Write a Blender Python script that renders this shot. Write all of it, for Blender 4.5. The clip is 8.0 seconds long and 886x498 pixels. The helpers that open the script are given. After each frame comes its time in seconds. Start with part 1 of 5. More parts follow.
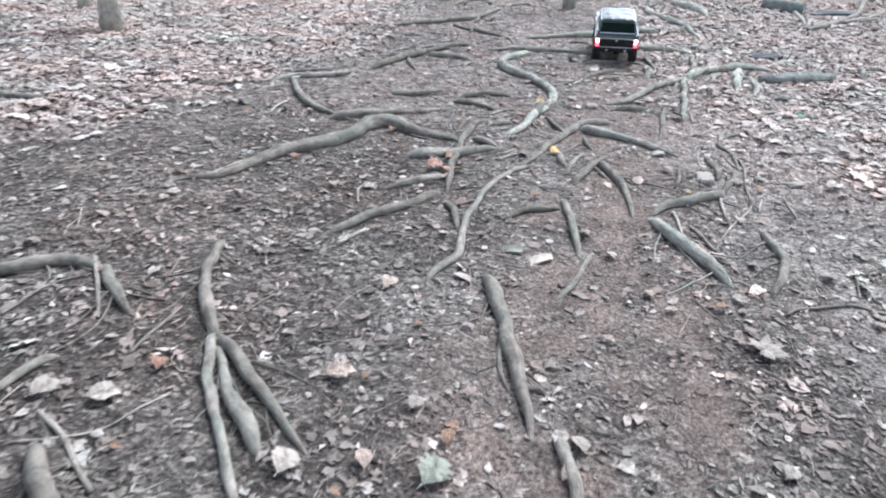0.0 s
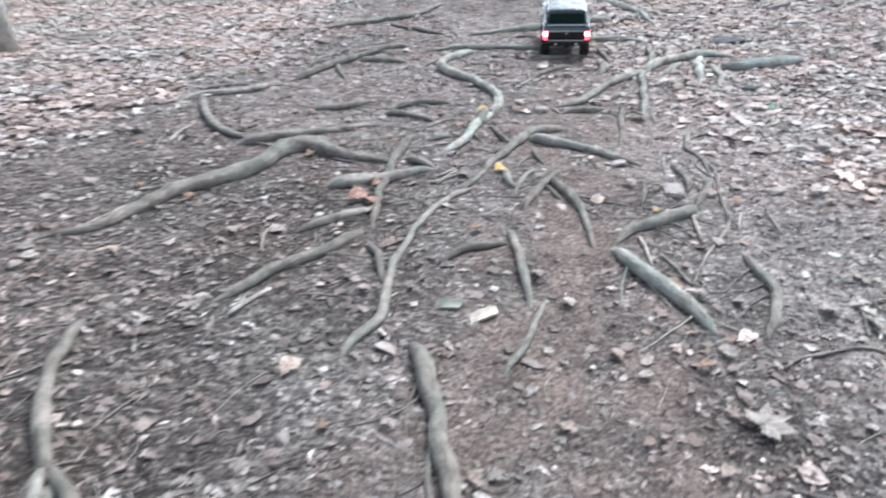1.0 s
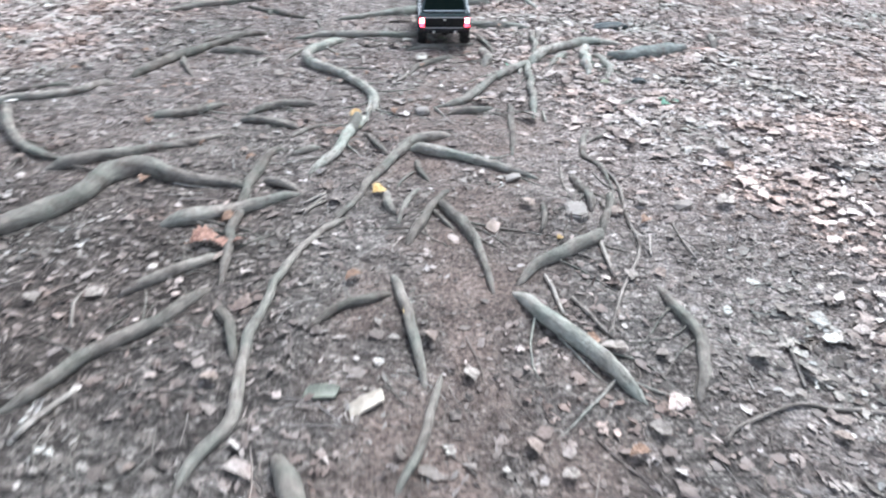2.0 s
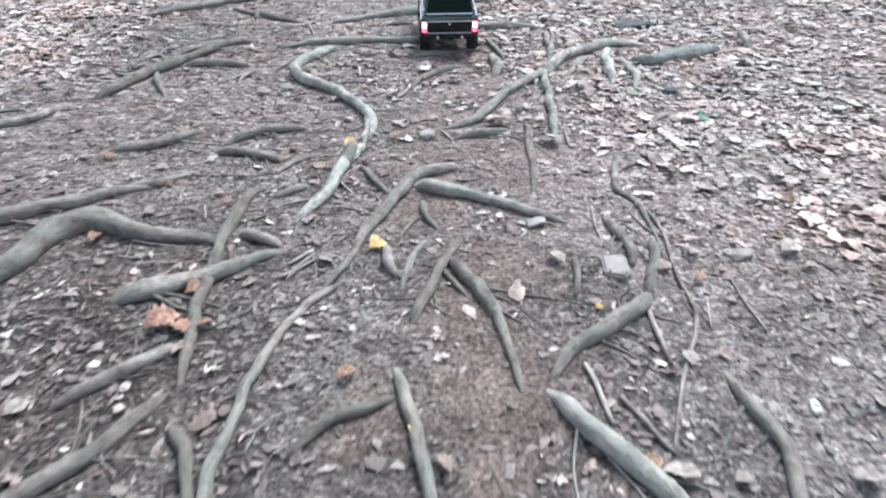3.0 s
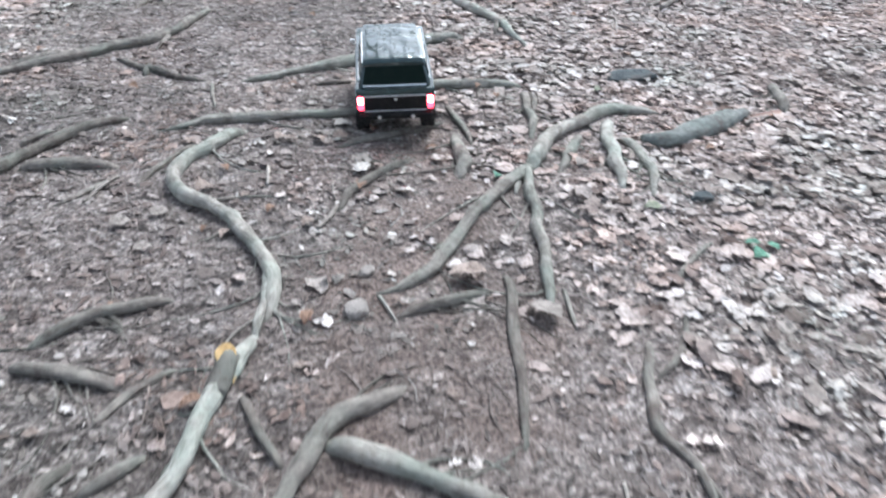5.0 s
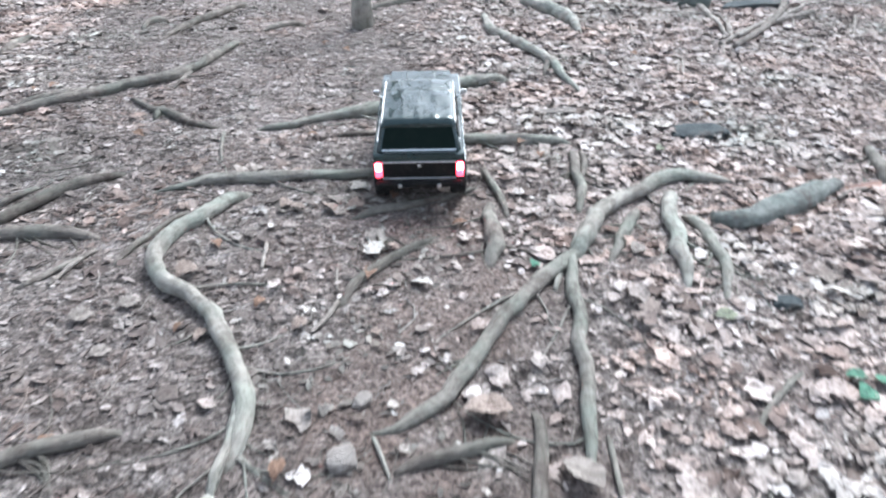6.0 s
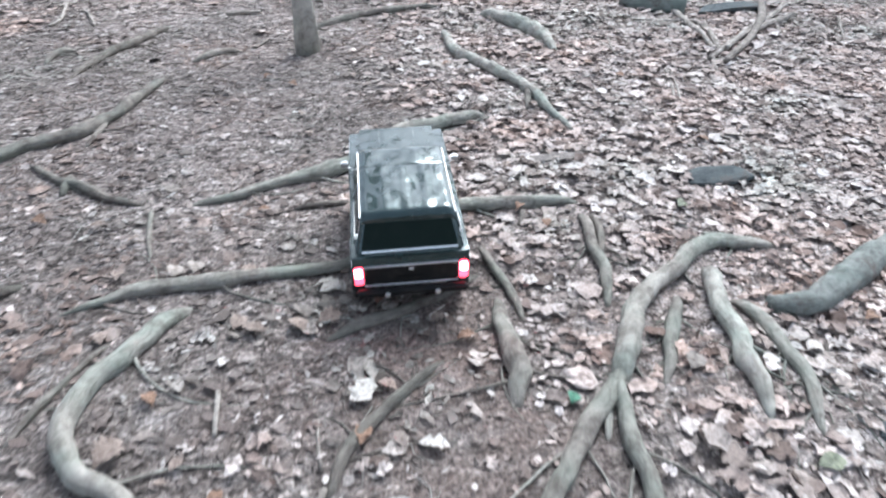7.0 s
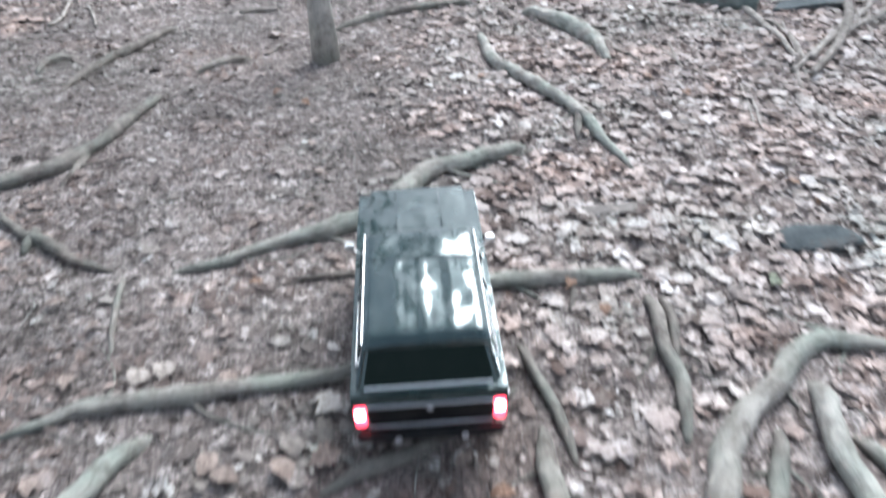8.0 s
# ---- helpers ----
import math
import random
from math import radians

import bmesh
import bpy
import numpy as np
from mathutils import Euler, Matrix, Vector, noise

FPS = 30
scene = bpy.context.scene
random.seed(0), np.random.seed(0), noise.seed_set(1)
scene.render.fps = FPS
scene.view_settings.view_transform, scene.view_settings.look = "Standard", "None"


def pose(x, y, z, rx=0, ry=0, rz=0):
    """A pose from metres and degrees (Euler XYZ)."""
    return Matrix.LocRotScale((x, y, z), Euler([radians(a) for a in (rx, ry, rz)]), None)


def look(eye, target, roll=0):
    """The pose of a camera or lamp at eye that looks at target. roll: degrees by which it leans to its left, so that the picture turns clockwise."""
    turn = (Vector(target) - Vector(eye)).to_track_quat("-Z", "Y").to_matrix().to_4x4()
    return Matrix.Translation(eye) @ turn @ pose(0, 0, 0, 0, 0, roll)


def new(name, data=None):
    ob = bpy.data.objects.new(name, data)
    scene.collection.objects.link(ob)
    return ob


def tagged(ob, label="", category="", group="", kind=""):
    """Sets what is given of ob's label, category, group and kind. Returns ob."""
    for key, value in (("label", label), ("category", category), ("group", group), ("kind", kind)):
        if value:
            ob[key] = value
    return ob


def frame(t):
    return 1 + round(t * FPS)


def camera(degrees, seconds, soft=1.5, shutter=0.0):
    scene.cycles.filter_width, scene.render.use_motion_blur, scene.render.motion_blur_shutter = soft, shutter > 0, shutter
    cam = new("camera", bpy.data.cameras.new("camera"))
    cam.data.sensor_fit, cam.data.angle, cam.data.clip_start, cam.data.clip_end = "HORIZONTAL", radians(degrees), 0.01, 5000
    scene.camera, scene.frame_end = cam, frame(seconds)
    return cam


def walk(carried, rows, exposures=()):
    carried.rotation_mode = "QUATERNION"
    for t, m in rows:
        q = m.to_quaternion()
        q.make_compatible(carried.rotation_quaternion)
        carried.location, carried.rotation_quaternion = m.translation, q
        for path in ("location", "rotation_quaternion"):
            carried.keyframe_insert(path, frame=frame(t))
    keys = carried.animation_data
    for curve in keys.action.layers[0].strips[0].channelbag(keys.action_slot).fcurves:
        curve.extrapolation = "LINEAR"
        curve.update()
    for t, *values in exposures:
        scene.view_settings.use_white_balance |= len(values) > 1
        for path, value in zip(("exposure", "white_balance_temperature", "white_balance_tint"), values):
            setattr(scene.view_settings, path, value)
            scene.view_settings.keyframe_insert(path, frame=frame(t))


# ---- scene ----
cam = camera(65.6, 8.0, soft=2.0, shutter=0.65)
PATH = [
    (0, (0.02, -0.04, 1.079), (0.013, 1.705, 0.101), 2.8),
    (0.3, (0.041, 0.067, 1.048), (0.054, 1.809, 0.066), 2.7),
    (0.5, (0.064, 0.167, 1.023), (0.091, 1.908, 0.04), 2.6),
    (0.8, (0.125, 0.329, 1.013), (0.158, 2.075, 0.038), 0.6),
    (1, (0.158, 0.414, 1.018), (0.234, 2.151, 0.03), 0.3),
    (1.2, (0.19, 0.46, 1.014), (0.336, 2.202, 0.042), 1.9),
    (1.5, (0.224, 0.554, 1.026), (0.489, 2.254, 0.007), 0.6),
    (1.8, (0.227, 0.725, 1.009), (0.568, 2.399, -0.031), 2.7),
    (2, (0.221, 0.841, 1.002), (0.623, 2.498, -0.042), 3.0),
    (2.2, (0.205, 0.929, 1.014), (0.643, 2.576, -0.033), 2.4),
    (3.3, (0.361, 1.417, 0.98), (0.727, 3.056, -0.108), 1.5),
    (3.5, (0.41, 1.525, 1.015), (0.773, 3.161, -0.076), 1.2),
    (3.8, (0.458, 1.624, 1.024), (0.855, 3.254, -0.064), 1.4),
    (4, (0.482, 1.717, 1.013), (0.899, 3.337, -0.083), 1.5),
    (4.3, (0.508, 1.918, 0.968), (0.964, 3.497, -0.172), 1.4),
    (4.5, (0.537, 2.068, 0.985), (1.013, 3.616, -0.189), 0.8),
    (4.7, (0.551, 2.159, 1.011), (1.059, 3.726, -0.123), 2.4),
    (5.8, (0.758, 2.603, 1.02), (1.076, 4.247, -0.074), 0.3),
    (6, (0.768, 2.675, 1.021), (1.094, 4.325, -0.061), 1.6),
    (6.2, (0.761, 2.757, 1.01), (1.09, 4.415, -0.059), 2.4),
    (6.5, (0.769, 2.953, 0.986), (1.103, 4.591, -0.112), 1.0),
    (6.8, (0.752, 3.141, 1.006), (1.18, 4.741, -0.115), 1.1),
    (7, (0.75, 3.234, 1.034), (1.226, 4.833, -0.069), 1.1),
    (7.2, (0.758, 3.306, 1.023), (1.252, 4.896, -0.085), 1.6),
    (7.5, (0.796, 3.452, 1.007), (1.257, 5.009, -0.161), 1.4),
    (7.8, (0.845, 3.605, 1.028), (1.249, 5.159, -0.165), 0.7),
    (8, (0.885, 3.698, 1.037), (1.257, 5.282, -0.126), 0.1),
]
walk(cam, [(t, look(eye, target, roll)) for t, eye, target, roll in PATH], exposures=[(0, 1.88, 5720, 6.3), (2, 1.93, 5720, 6.3), (3.5, 1.92, 5720, 6.3), (4, 1.86, 5720, 6.3), (4.5, 1.66, 5720, 6.3), (6, 1.8, 5720, 6.3), (7, 1.72, 5720, 6.3), (8, 1.66, 5720, 6.3)])

# ---- light: an overcast winter sky over a wood ----
SUN_UP, SUN_TURN = 50.0, 40.0
sky = bpy.data.worlds.new("sky")
scene.world = sky
sky.use_nodes = True
nt = sky.node_tree
sky_tex = nt.nodes.new("ShaderNodeTexSky")
sky_tex.sky_type, sky_tex.sun_disc = "NISHITA", False
sky_tex.sun_elevation, sky_tex.sun_rotation = radians(SUN_UP), radians(SUN_TURN)
sky_tex.air_density, sky_tex.dust_density, sky_tex.ozone_density = 1.0, 4.0, 1.0
grey = nt.nodes.new("ShaderNodeHueSaturation")
grey.inputs["Saturation"].default_value = 0.45
nt.links.new(sky_tex.outputs[0], grey.inputs["Color"])
nt.links.new(grey.outputs[0], nt.nodes["Background"].inputs["Color"])
nt.nodes["Background"].inputs["Strength"].default_value = 0.09
sun = new("sun", bpy.data.lights.new("sun", "SUN"))
sun.data.energy, sun.data.angle, sun.data.color = 1.5, radians(30), (1.0, 0.96, 0.92)
sun.rotation_euler = (radians(90 - SUN_UP), 0, radians(180 - SUN_TURN))


# ---- materials ----
def material(name, rough=0.8, metal=0.0, spec=0.4):
    m = bpy.data.materials.new(name)
    m.use_nodes = True
    b = m.node_tree.nodes["Principled BSDF"]
    b.inputs["Roughness"].default_value, b.inputs["Metallic"].default_value = rough, metal
    b.inputs["Specular IOR Level"].default_value = spec
    return m, m.node_tree, b


def node(t, kind, **inputs):
    n = t.nodes.new(kind)
    for key, value in inputs.items():
        n.inputs[key.replace("_", " ")].default_value = value
    return n


def noise_of(t, scale, detail=4.0, rough=0.6, stretch=None):
    co = node(t, "ShaderNodeTexCoord")
    n = node(t, "ShaderNodeTexNoise", Scale=scale, Detail=detail, Roughness=rough)
    out = co.outputs["Object"]
    if stretch:
        mp = node(t, "ShaderNodeMapping", Scale=stretch)
        t.links.new(out, mp.inputs["Vector"])
        out = mp.outputs[0]
    t.links.new(out, n.inputs["Vector"])
    return n.outputs["Fac"]


def ramp_of(t, fac, stops):
    r = node(t, "ShaderNodeValToRGB")
    e = r.color_ramp.elements
    while len(e) < len(stops):
        e.new(0.5)
    for k, (at, c) in zip(e, stops):
        k.position, k.color = at, (*c, 1)
    t.links.new(fac, r.inputs["Fac"])
    return r.outputs["Color"]


def mix_of(t, fac, a, b, mode="MIX"):
    m = node(t, "ShaderNodeMix")
    m.data_type, m.blend_type = "RGBA", mode
    if isinstance(fac, float):
        m.inputs[0].default_value = fac
    else:
        t.links.new(fac, m.inputs[0])
    for k, v in ((6, a), (7, b)):
        if isinstance(v, tuple):
            m.inputs[k].default_value = (*v, 1)
        else:
            t.links.new(v, m.inputs[k])
    return m.outputs[2]


def bump_of(t, b, height, strength, distance):
    n = node(t, "ShaderNodeBump", Strength=strength, Distance=distance)
    t.links.new(height, n.inputs["Height"])
    t.links.new(n.outputs[0], b.inputs["Normal"])


def flakes_of(t, scale, stretch, turn, warp=0.35):
    """Mashed flakes pressed into the soil: cells with ragged rims, each with a tone of its own."""
    co = node(t, "ShaderNodeTexCoord")
    ragged = node(t, "ShaderNodeTexNoise", Scale=scale * 1.6, Detail=3.0, Roughness=0.7)
    t.links.new(co.outputs["Object"], ragged.inputs["Vector"])
    push = node(t, "ShaderNodeVectorMath")
    push.operation = "SCALE"
    push.inputs["Scale"].default_value = warp / scale * 4
    t.links.new(ragged.outputs["Color"], push.inputs[0])
    add = node(t, "ShaderNodeVectorMath")
    t.links.new(co.outputs["Object"], add.inputs[0])
    t.links.new(push.outputs[0], add.inputs[1])
    mp = node(t, "ShaderNodeMapping", Scale=stretch, Rotation=(0, 0, turn))
    t.links.new(add.outputs[0], mp.inputs["Vector"])
    cell = node(t, "ShaderNodeTexVoronoi", Scale=scale)
    t.links.new(mp.outputs[0], cell.inputs["Vector"])
    tone = node(t, "ShaderNodeSeparateColor")
    t.links.new(cell.outputs["Color"], tone.inputs[0])
    return tone.outputs[0], cell.outputs["Distance"]


def soil_material():
    """Trodden soil: grey-brown, reddish where it is worn bare, with crumbs, mashed bits of leaf and painted crevice
    shade.
    """
    m, t, b = material("soil", 0.9, spec=0.18)
    c = ramp_of(t, noise_of(t, 1.1, 6, 0.65), [(0.32, (0.044, 0.041, 0.038)), (0.5, (0.092, 0.086, 0.080)), (0.68, (0.160, 0.151, 0.142))])
    # the dark ends of both flake ramps also paint crevice shade
    tone, _ = flakes_of(t, 34, (1.0, 1.7, 1.0), 0.4)
    c = mix_of(t, 1.0, c, ramp_of(t, tone, [(0.0, (0.36, 0.35, 0.35)), (0.45, (0.95, 0.95, 0.95)), (0.82, (1.35, 1.32, 1.3)), (0.97, (2.2, 2.18, 2.18))]), "MULTIPLY")
    tone, _ = flakes_of(t, 72, (1.0, 2.2, 1.0), -0.7)
    c = mix_of(t, 1.0, c, ramp_of(t, tone, [(0.0, (0.45, 0.44, 0.43)), (0.5, (1.0, 1.0, 1.0)), (0.88, (1.5, 1.48, 1.46)), (1.0, (2.9, 2.9, 2.9))]), "MULTIPLY")
    mash_share = node(t, "ShaderNodeAttribute")
    mash_share.attribute_name = "mash_share"
    tone, _ = flakes_of(t, 27, (1.0, 1.8, 1.0), 1.1, 0.5)
    mash = ramp_of(t, tone, [(0.0, (0.11, 0.088, 0.08)), (0.3, (0.29, 0.243, 0.225)), (0.7, (0.42, 0.364, 0.342)), (1.0, (0.62, 0.565, 0.54))])
    tone, _ = flakes_of(t, 60, (1.0, 2.4, 1.0), 0.2, 0.5)
    mash = mix_of(t, 1.0, mash, ramp_of(t, tone, [(0.0, (0.55, 0.53, 0.52)), (0.5, (0.95, 0.95, 0.95)), (1.0, (1.5, 1.48, 1.48))]), "MULTIPLY")
    c = mix_of(t, mash_share.outputs["Fac"], c, mash)
    worn = node(t, "ShaderNodeAttribute")
    worn.attribute_name = "worn"
    red = ramp_of(t, noise_of(t, 9, 5, 0.65), [(0.3, (0.12, 0.09, 0.078)), (0.55, (0.215, 0.164, 0.143)), (0.75, (0.30, 0.24, 0.213))])
    c = mix_of(t, worn.outputs["Fac"], c, red)
    # darker, browner soil on the left of the path
    dusky = node(t, "ShaderNodeAttribute")
    dusky.attribute_name = "darker"
    c = mix_of(t, dusky.outputs["Fac"], c, mix_of(t, 1.0, c, (0.66, 0.62, 0.6), "MULTIPLY"))
    # crumb grain; its near-black low end puts shadow of fine crevices into the colour
    crumbs = ramp_of(t, noise_of(t, 90, 6, 0.72), [(0.34, (0.15, 0.145, 0.145)), (0.5, (0.98, 0.98, 0.98)), (0.66, (1.85, 1.83, 1.8))])
    c = mix_of(t, 1.0, c, crumbs, "MULTIPLY")
    t.links.new(c, b.inputs["Base Color"])
    bump_of(t, b, noise_of(t, 60, 9, 0.75), 0.9, 0.014)
    return m


def bark_material(name, dark, pale, moss, mossy, soiled=0.8):
    """Bark with cracks and streaks along the limb, where the mesh has them laid out, and moss and dirt in patches."""
    m, t, b = material(name, 0.85, spec=0.3)
    lay = node(t, "ShaderNodeUVMap")
    mp = node(t, "ShaderNodeMapping", Scale=(7.0, 16.0, 1.0))
    t.links.new(lay.outputs[0], mp.inputs["Vector"])
    fibre = node(t, "ShaderNodeTexNoise", Scale=1.0, Detail=7.0, Roughness=0.7, Distortion=0.6)
    t.links.new(mp.outputs[0], fibre.inputs["Vector"])
    streak = ramp_of(t, fibre.outputs["Fac"], [(0.32, (0.62, 0.61, 0.6)), (0.5, (1.0, 1.0, 1.0)), (0.68, (1.2, 1.19, 1.18))])
    c = ramp_of(t, noise_of(t, 14, 7, 0.72), [(0.3, dark), (0.66, pale)])
    stain = ramp_of(t, noise_of(t, 6, 4), [(0.42, (0, 0, 0)), (0.66, (mossy, mossy, mossy))])
    c = mix_of(t, stain, c, moss)
    c = mix_of(t, 1.0, c, streak, "MULTIPLY")
    dirt = ramp_of(t, noise_of(t, 9, 7, 0.75), [(0.52, (0, 0, 0)), (0.64, (soiled,) * 3)])
    c = mix_of(t, dirt, c, (0.10, 0.08, 0.07))
    info = node(t, "ShaderNodeObjectInfo")
    tone = ramp_of(t, info.outputs["Random"], [(0, (0.75, 0.73, 0.72)), (1, (1.3, 1.3, 1.3))])
    c = mix_of(t, 1.0, c, tone, "MULTIPLY")
    t.links.new(c, b.inputs["Base Color"])
    grain = node(t, "ShaderNodeMath")
    grain.operation = "ADD"
    t.links.new(fibre.outputs["Fac"], grain.inputs[0])
    t.links.new(noise_of(t, 110, 6, 0.7), grain.inputs[1])
    bump_of(t, b, grain.outputs[0], 1.0, 0.006)
    return m


def litter_material(name, stops, muddy=0.42, rough=0.75):
    """Dry litter: each piece has a tone of its own, with veins and blotches."""
    m, t, b = material(name, rough, spec=0.2)
    geo = node(t, "ShaderNodeNewGeometry")
    c = ramp_of(t, geo.outputs["Random Per Island"], stops)
    blotch = ramp_of(t, noise_of(t, 110, 4, 0.7), [(0.32, (0.5, 0.48, 0.47)), (0.5, (0.97, 0.97, 0.97)), (0.68, (1.22, 1.22, 1.21))])
    c = mix_of(t, 1.0, c, blotch, "MULTIPLY")
    mud = ramp_of(t, noise_of(t, 38, 5, 0.75), [(muddy, (0.9, 0.9, 0.9)), (muddy + 0.07, (0, 0, 0))])
    c = mix_of(t, mud, c, (0.19, 0.158, 0.144))
    cast = ramp_of(t, noise_of(t, 1.7, 4, 0.6), [(0.34, (0.86, 0.95, 0.92)), (0.5, (1.0, 1.0, 1.0)), (0.66, (1.1, 0.97, 0.9))])
    c = mix_of(t, 1.0, c, cast, "MULTIPLY")
    darker = ramp_of(t, noise_of(t, 4.5, 4, 0.6), [(0.34, (0.62, 0.6, 0.59)), (0.46, (1.0, 1.0, 1.0)), (0.7, (1.12, 1.12, 1.12))])
    c = mix_of(t, 1.0, c, darker, "MULTIPLY")
    t.links.new(c, b.inputs["Base Color"])
    bump_of(t, b, noise_of(t, 160, 3), 0.5, 0.002)
    return m


def leaf_material(name, a, b2):
    m, t, b = material(name, 0.65, spec=0.35)
    c = ramp_of(t, noise_of(t, 4, 4), [(0.35, a), (0.65, b2)])
    info = node(t, "ShaderNodeObjectInfo")
    tone = ramp_of(t, info.outputs["Random"], [(0, (0.75, 0.75, 0.75)), (1, (1.15, 1.15, 1.15))])
    c = mix_of(t, 1.0, c, tone, "MULTIPLY")
    mud = ramp_of(t, noise_of(t, 5, 5, 0.75), [(0.43, (0.85, 0.85, 0.85)), (0.5, (0, 0, 0))])
    c = mix_of(t, mud, c, tuple(0.65 * q for q in a))
    t.links.new(c, b.inputs["Base Color"])
    bump_of(t, b, noise_of(t, 7, 3), 0.4, 0.03)
    return m


SOIL = soil_material()
ROOT_BARK = bark_material("root_bark", (0.10, 0.087, 0.077), (0.325, 0.296, 0.262), (0.165, 0.19, 0.162), 0.6)
ROOT_PALE = bark_material("worn_root_bark", (0.19, 0.178, 0.155), (0.46, 0.438, 0.395), (0.27, 0.312, 0.268), 0.7, 0.6)
TRUNK_BARK = bark_material("trunk_bark", (0.33, 0.315, 0.285), (0.62, 0.60, 0.55), (0.34, 0.38, 0.3), 0.5, 0.2)
DEAD_WOOD = bark_material("dead_wood", (0.2, 0.178, 0.158), (0.47, 0.43, 0.39), (0.2, 0.2, 0.17), 0.3)
DARK_LOG = bark_material("wet_bark", (0.085, 0.092, 0.088), (0.29, 0.305, 0.285), (0.14, 0.18, 0.16), 0.6)
STONE = bark_material("stone", (0.20, 0.182, 0.168), (0.40, 0.365, 0.335), (0.2, 0.2, 0.19), 0.3)
SLATE = bark_material("slate", (0.045, 0.055, 0.06), (0.12, 0.14, 0.145), (0.08, 0.1, 0.1), 0.4)
CUT_WOOD = leaf_material("cut_wood", (0.62, 0.40, 0.16), (0.72, 0.55, 0.30))
PALE_CHIP = leaf_material("split_wood", (0.40, 0.35, 0.29), (0.54, 0.48, 0.41))
# the darkest leaf and crumb tones also stand in for shaded gaps
LEAVES = litter_material("dry_leaves", [(0, (0.08, 0.056, 0.047)), (0.12, (0.19, 0.147, 0.13)), (0.32, (0.37, 0.308, 0.282)),
                                        (0.7, (0.46, 0.40, 0.372)), (0.9, (0.54, 0.482, 0.455)), (1, (0.63, 0.58, 0.557))], 0.39)
BITS = litter_material("leaf_crumbs", [(0, (0.018, 0.015, 0.013)), (0.3, (0.085, 0.073, 0.067)), (0.7, (0.20, 0.176, 0.164)), (0.9, (0.31, 0.276, 0.26)), (1, (0.42, 0.382, 0.362))], 0.47)
TORN = litter_material("torn_leaves", [(0, (0.09, 0.072, 0.066)), (0.3, (0.17, 0.14, 0.127)), (0.65, (0.29, 0.25, 0.23)), (0.85, (0.40, 0.355, 0.332)), (1, (0.56, 0.518, 0.495))], 0.42)
STICKS = litter_material("dry_twigs", [(0, (0.11, 0.092, 0.082)), (0.6, (0.24, 0.21, 0.19)), (1, (0.46, 0.43, 0.40))], 0.3)
LEAF_TAN = leaf_material("leaf_tan", (0.23, 0.175, 0.146), (0.37, 0.30, 0.258))
LEAF_PALE = leaf_material("leaf_pale", (0.235, 0.203, 0.177), (0.365, 0.323, 0.29))
LEAF_BROWN = leaf_material("leaf_brown", (0.20, 0.12, 0.08), (0.36, 0.23, 0.16))
LEAF_RED = leaf_material("leaf_red", (0.21, 0.105, 0.078), (0.36, 0.22, 0.165))
LEAF_YELLOW = leaf_material("leaf_yellow", (0.42, 0.26, 0.07), (0.55, 0.41, 0.2))
LEAF_GREEN = leaf_material("leaf_green", (0.06, 0.17, 0.11), (0.12, 0.28, 0.19))
LEAF_TEAL = leaf_material("leaf_teal", (0.135, 0.145, 0.118), (0.24, 0.25, 0.205))
LEAF_OLIVE = leaf_material("leaf_olive", (0.19, 0.21, 0.15), (0.31, 0.33, 0.23))


# ---- the ground: one sheet, fine where the camera passes ----
TABLE = np.random.RandomState(5).rand(256, 256)


def waves(x, y, size, shift=0):
    """Smooth random heights from -1 to 1, with features of that size in metres."""
    u, v = np.asarray(x, float) / size + 31.7 * shift + 500, np.asarray(y, float) / size + 17.3 * shift + 500
    i, j = np.floor(u).astype(int), np.floor(v).astype(int)
    a, b = u - i, v - j
    a, b = a * a * (3 - 2 * a), b * b * (3 - 2 * b)
    at = lambda p, q: TABLE[p % 256, q % 256]  # noqa: E731
    return 2 * ((at(i, j) * (1 - a) + at(i + 1, j) * a) * (1 - b) + (at(i, j + 1) * (1 - a) + at(i + 1, j + 1) * a) * b) - 1


def step(a, b, v):
    s = np.clip((np.asarray(v, float) - a) / (b - a), 0, 1)
    return s * s * (3 - 2 * s)


def lie(x, y):
    """The lie of the land, without humps."""
    u, v = np.clip(x, -1.2, 2.6) - 1, np.clip(y, 1.2, 7.0) - 4
    base = -0.021 - 0.0092 * u + 0.0032 * v - 0.0074 * u * u + 0.0139 * u * v - 0.0051 * v * v
    far = np.hypot(np.asarray(x) - 1, np.asarray(y) - 4)
    return base + waves(x, y, 6, 3) * 0.25 * step(8, 30, far)


CELL, X0, X1, Y0, Y1 = 0.028, -4.2, 5.6, -0.6, 10.4
grow = 0.05 * 1.22 ** np.arange(42)
grow = np.cumsum(grow[np.cumsum(grow) < 260])
xs = np.concatenate([X0 - grow[::-1], np.arange(X0, X1, CELL), X1 + grow])
ys = np.concatenate([Y0 - grow[::-1], np.arange(Y0, Y1, CELL), Y1 + grow])
GX, GY = np.meshgrid(xs, ys, indexing="ij")
GZ = lie(GX, GY) + 0.010 * waves(GX, GY, 0.45) + 0.006 * waves(GX, GY, 0.16, 1) + 0.006 * waves(GX, GY, 0.06, 2)


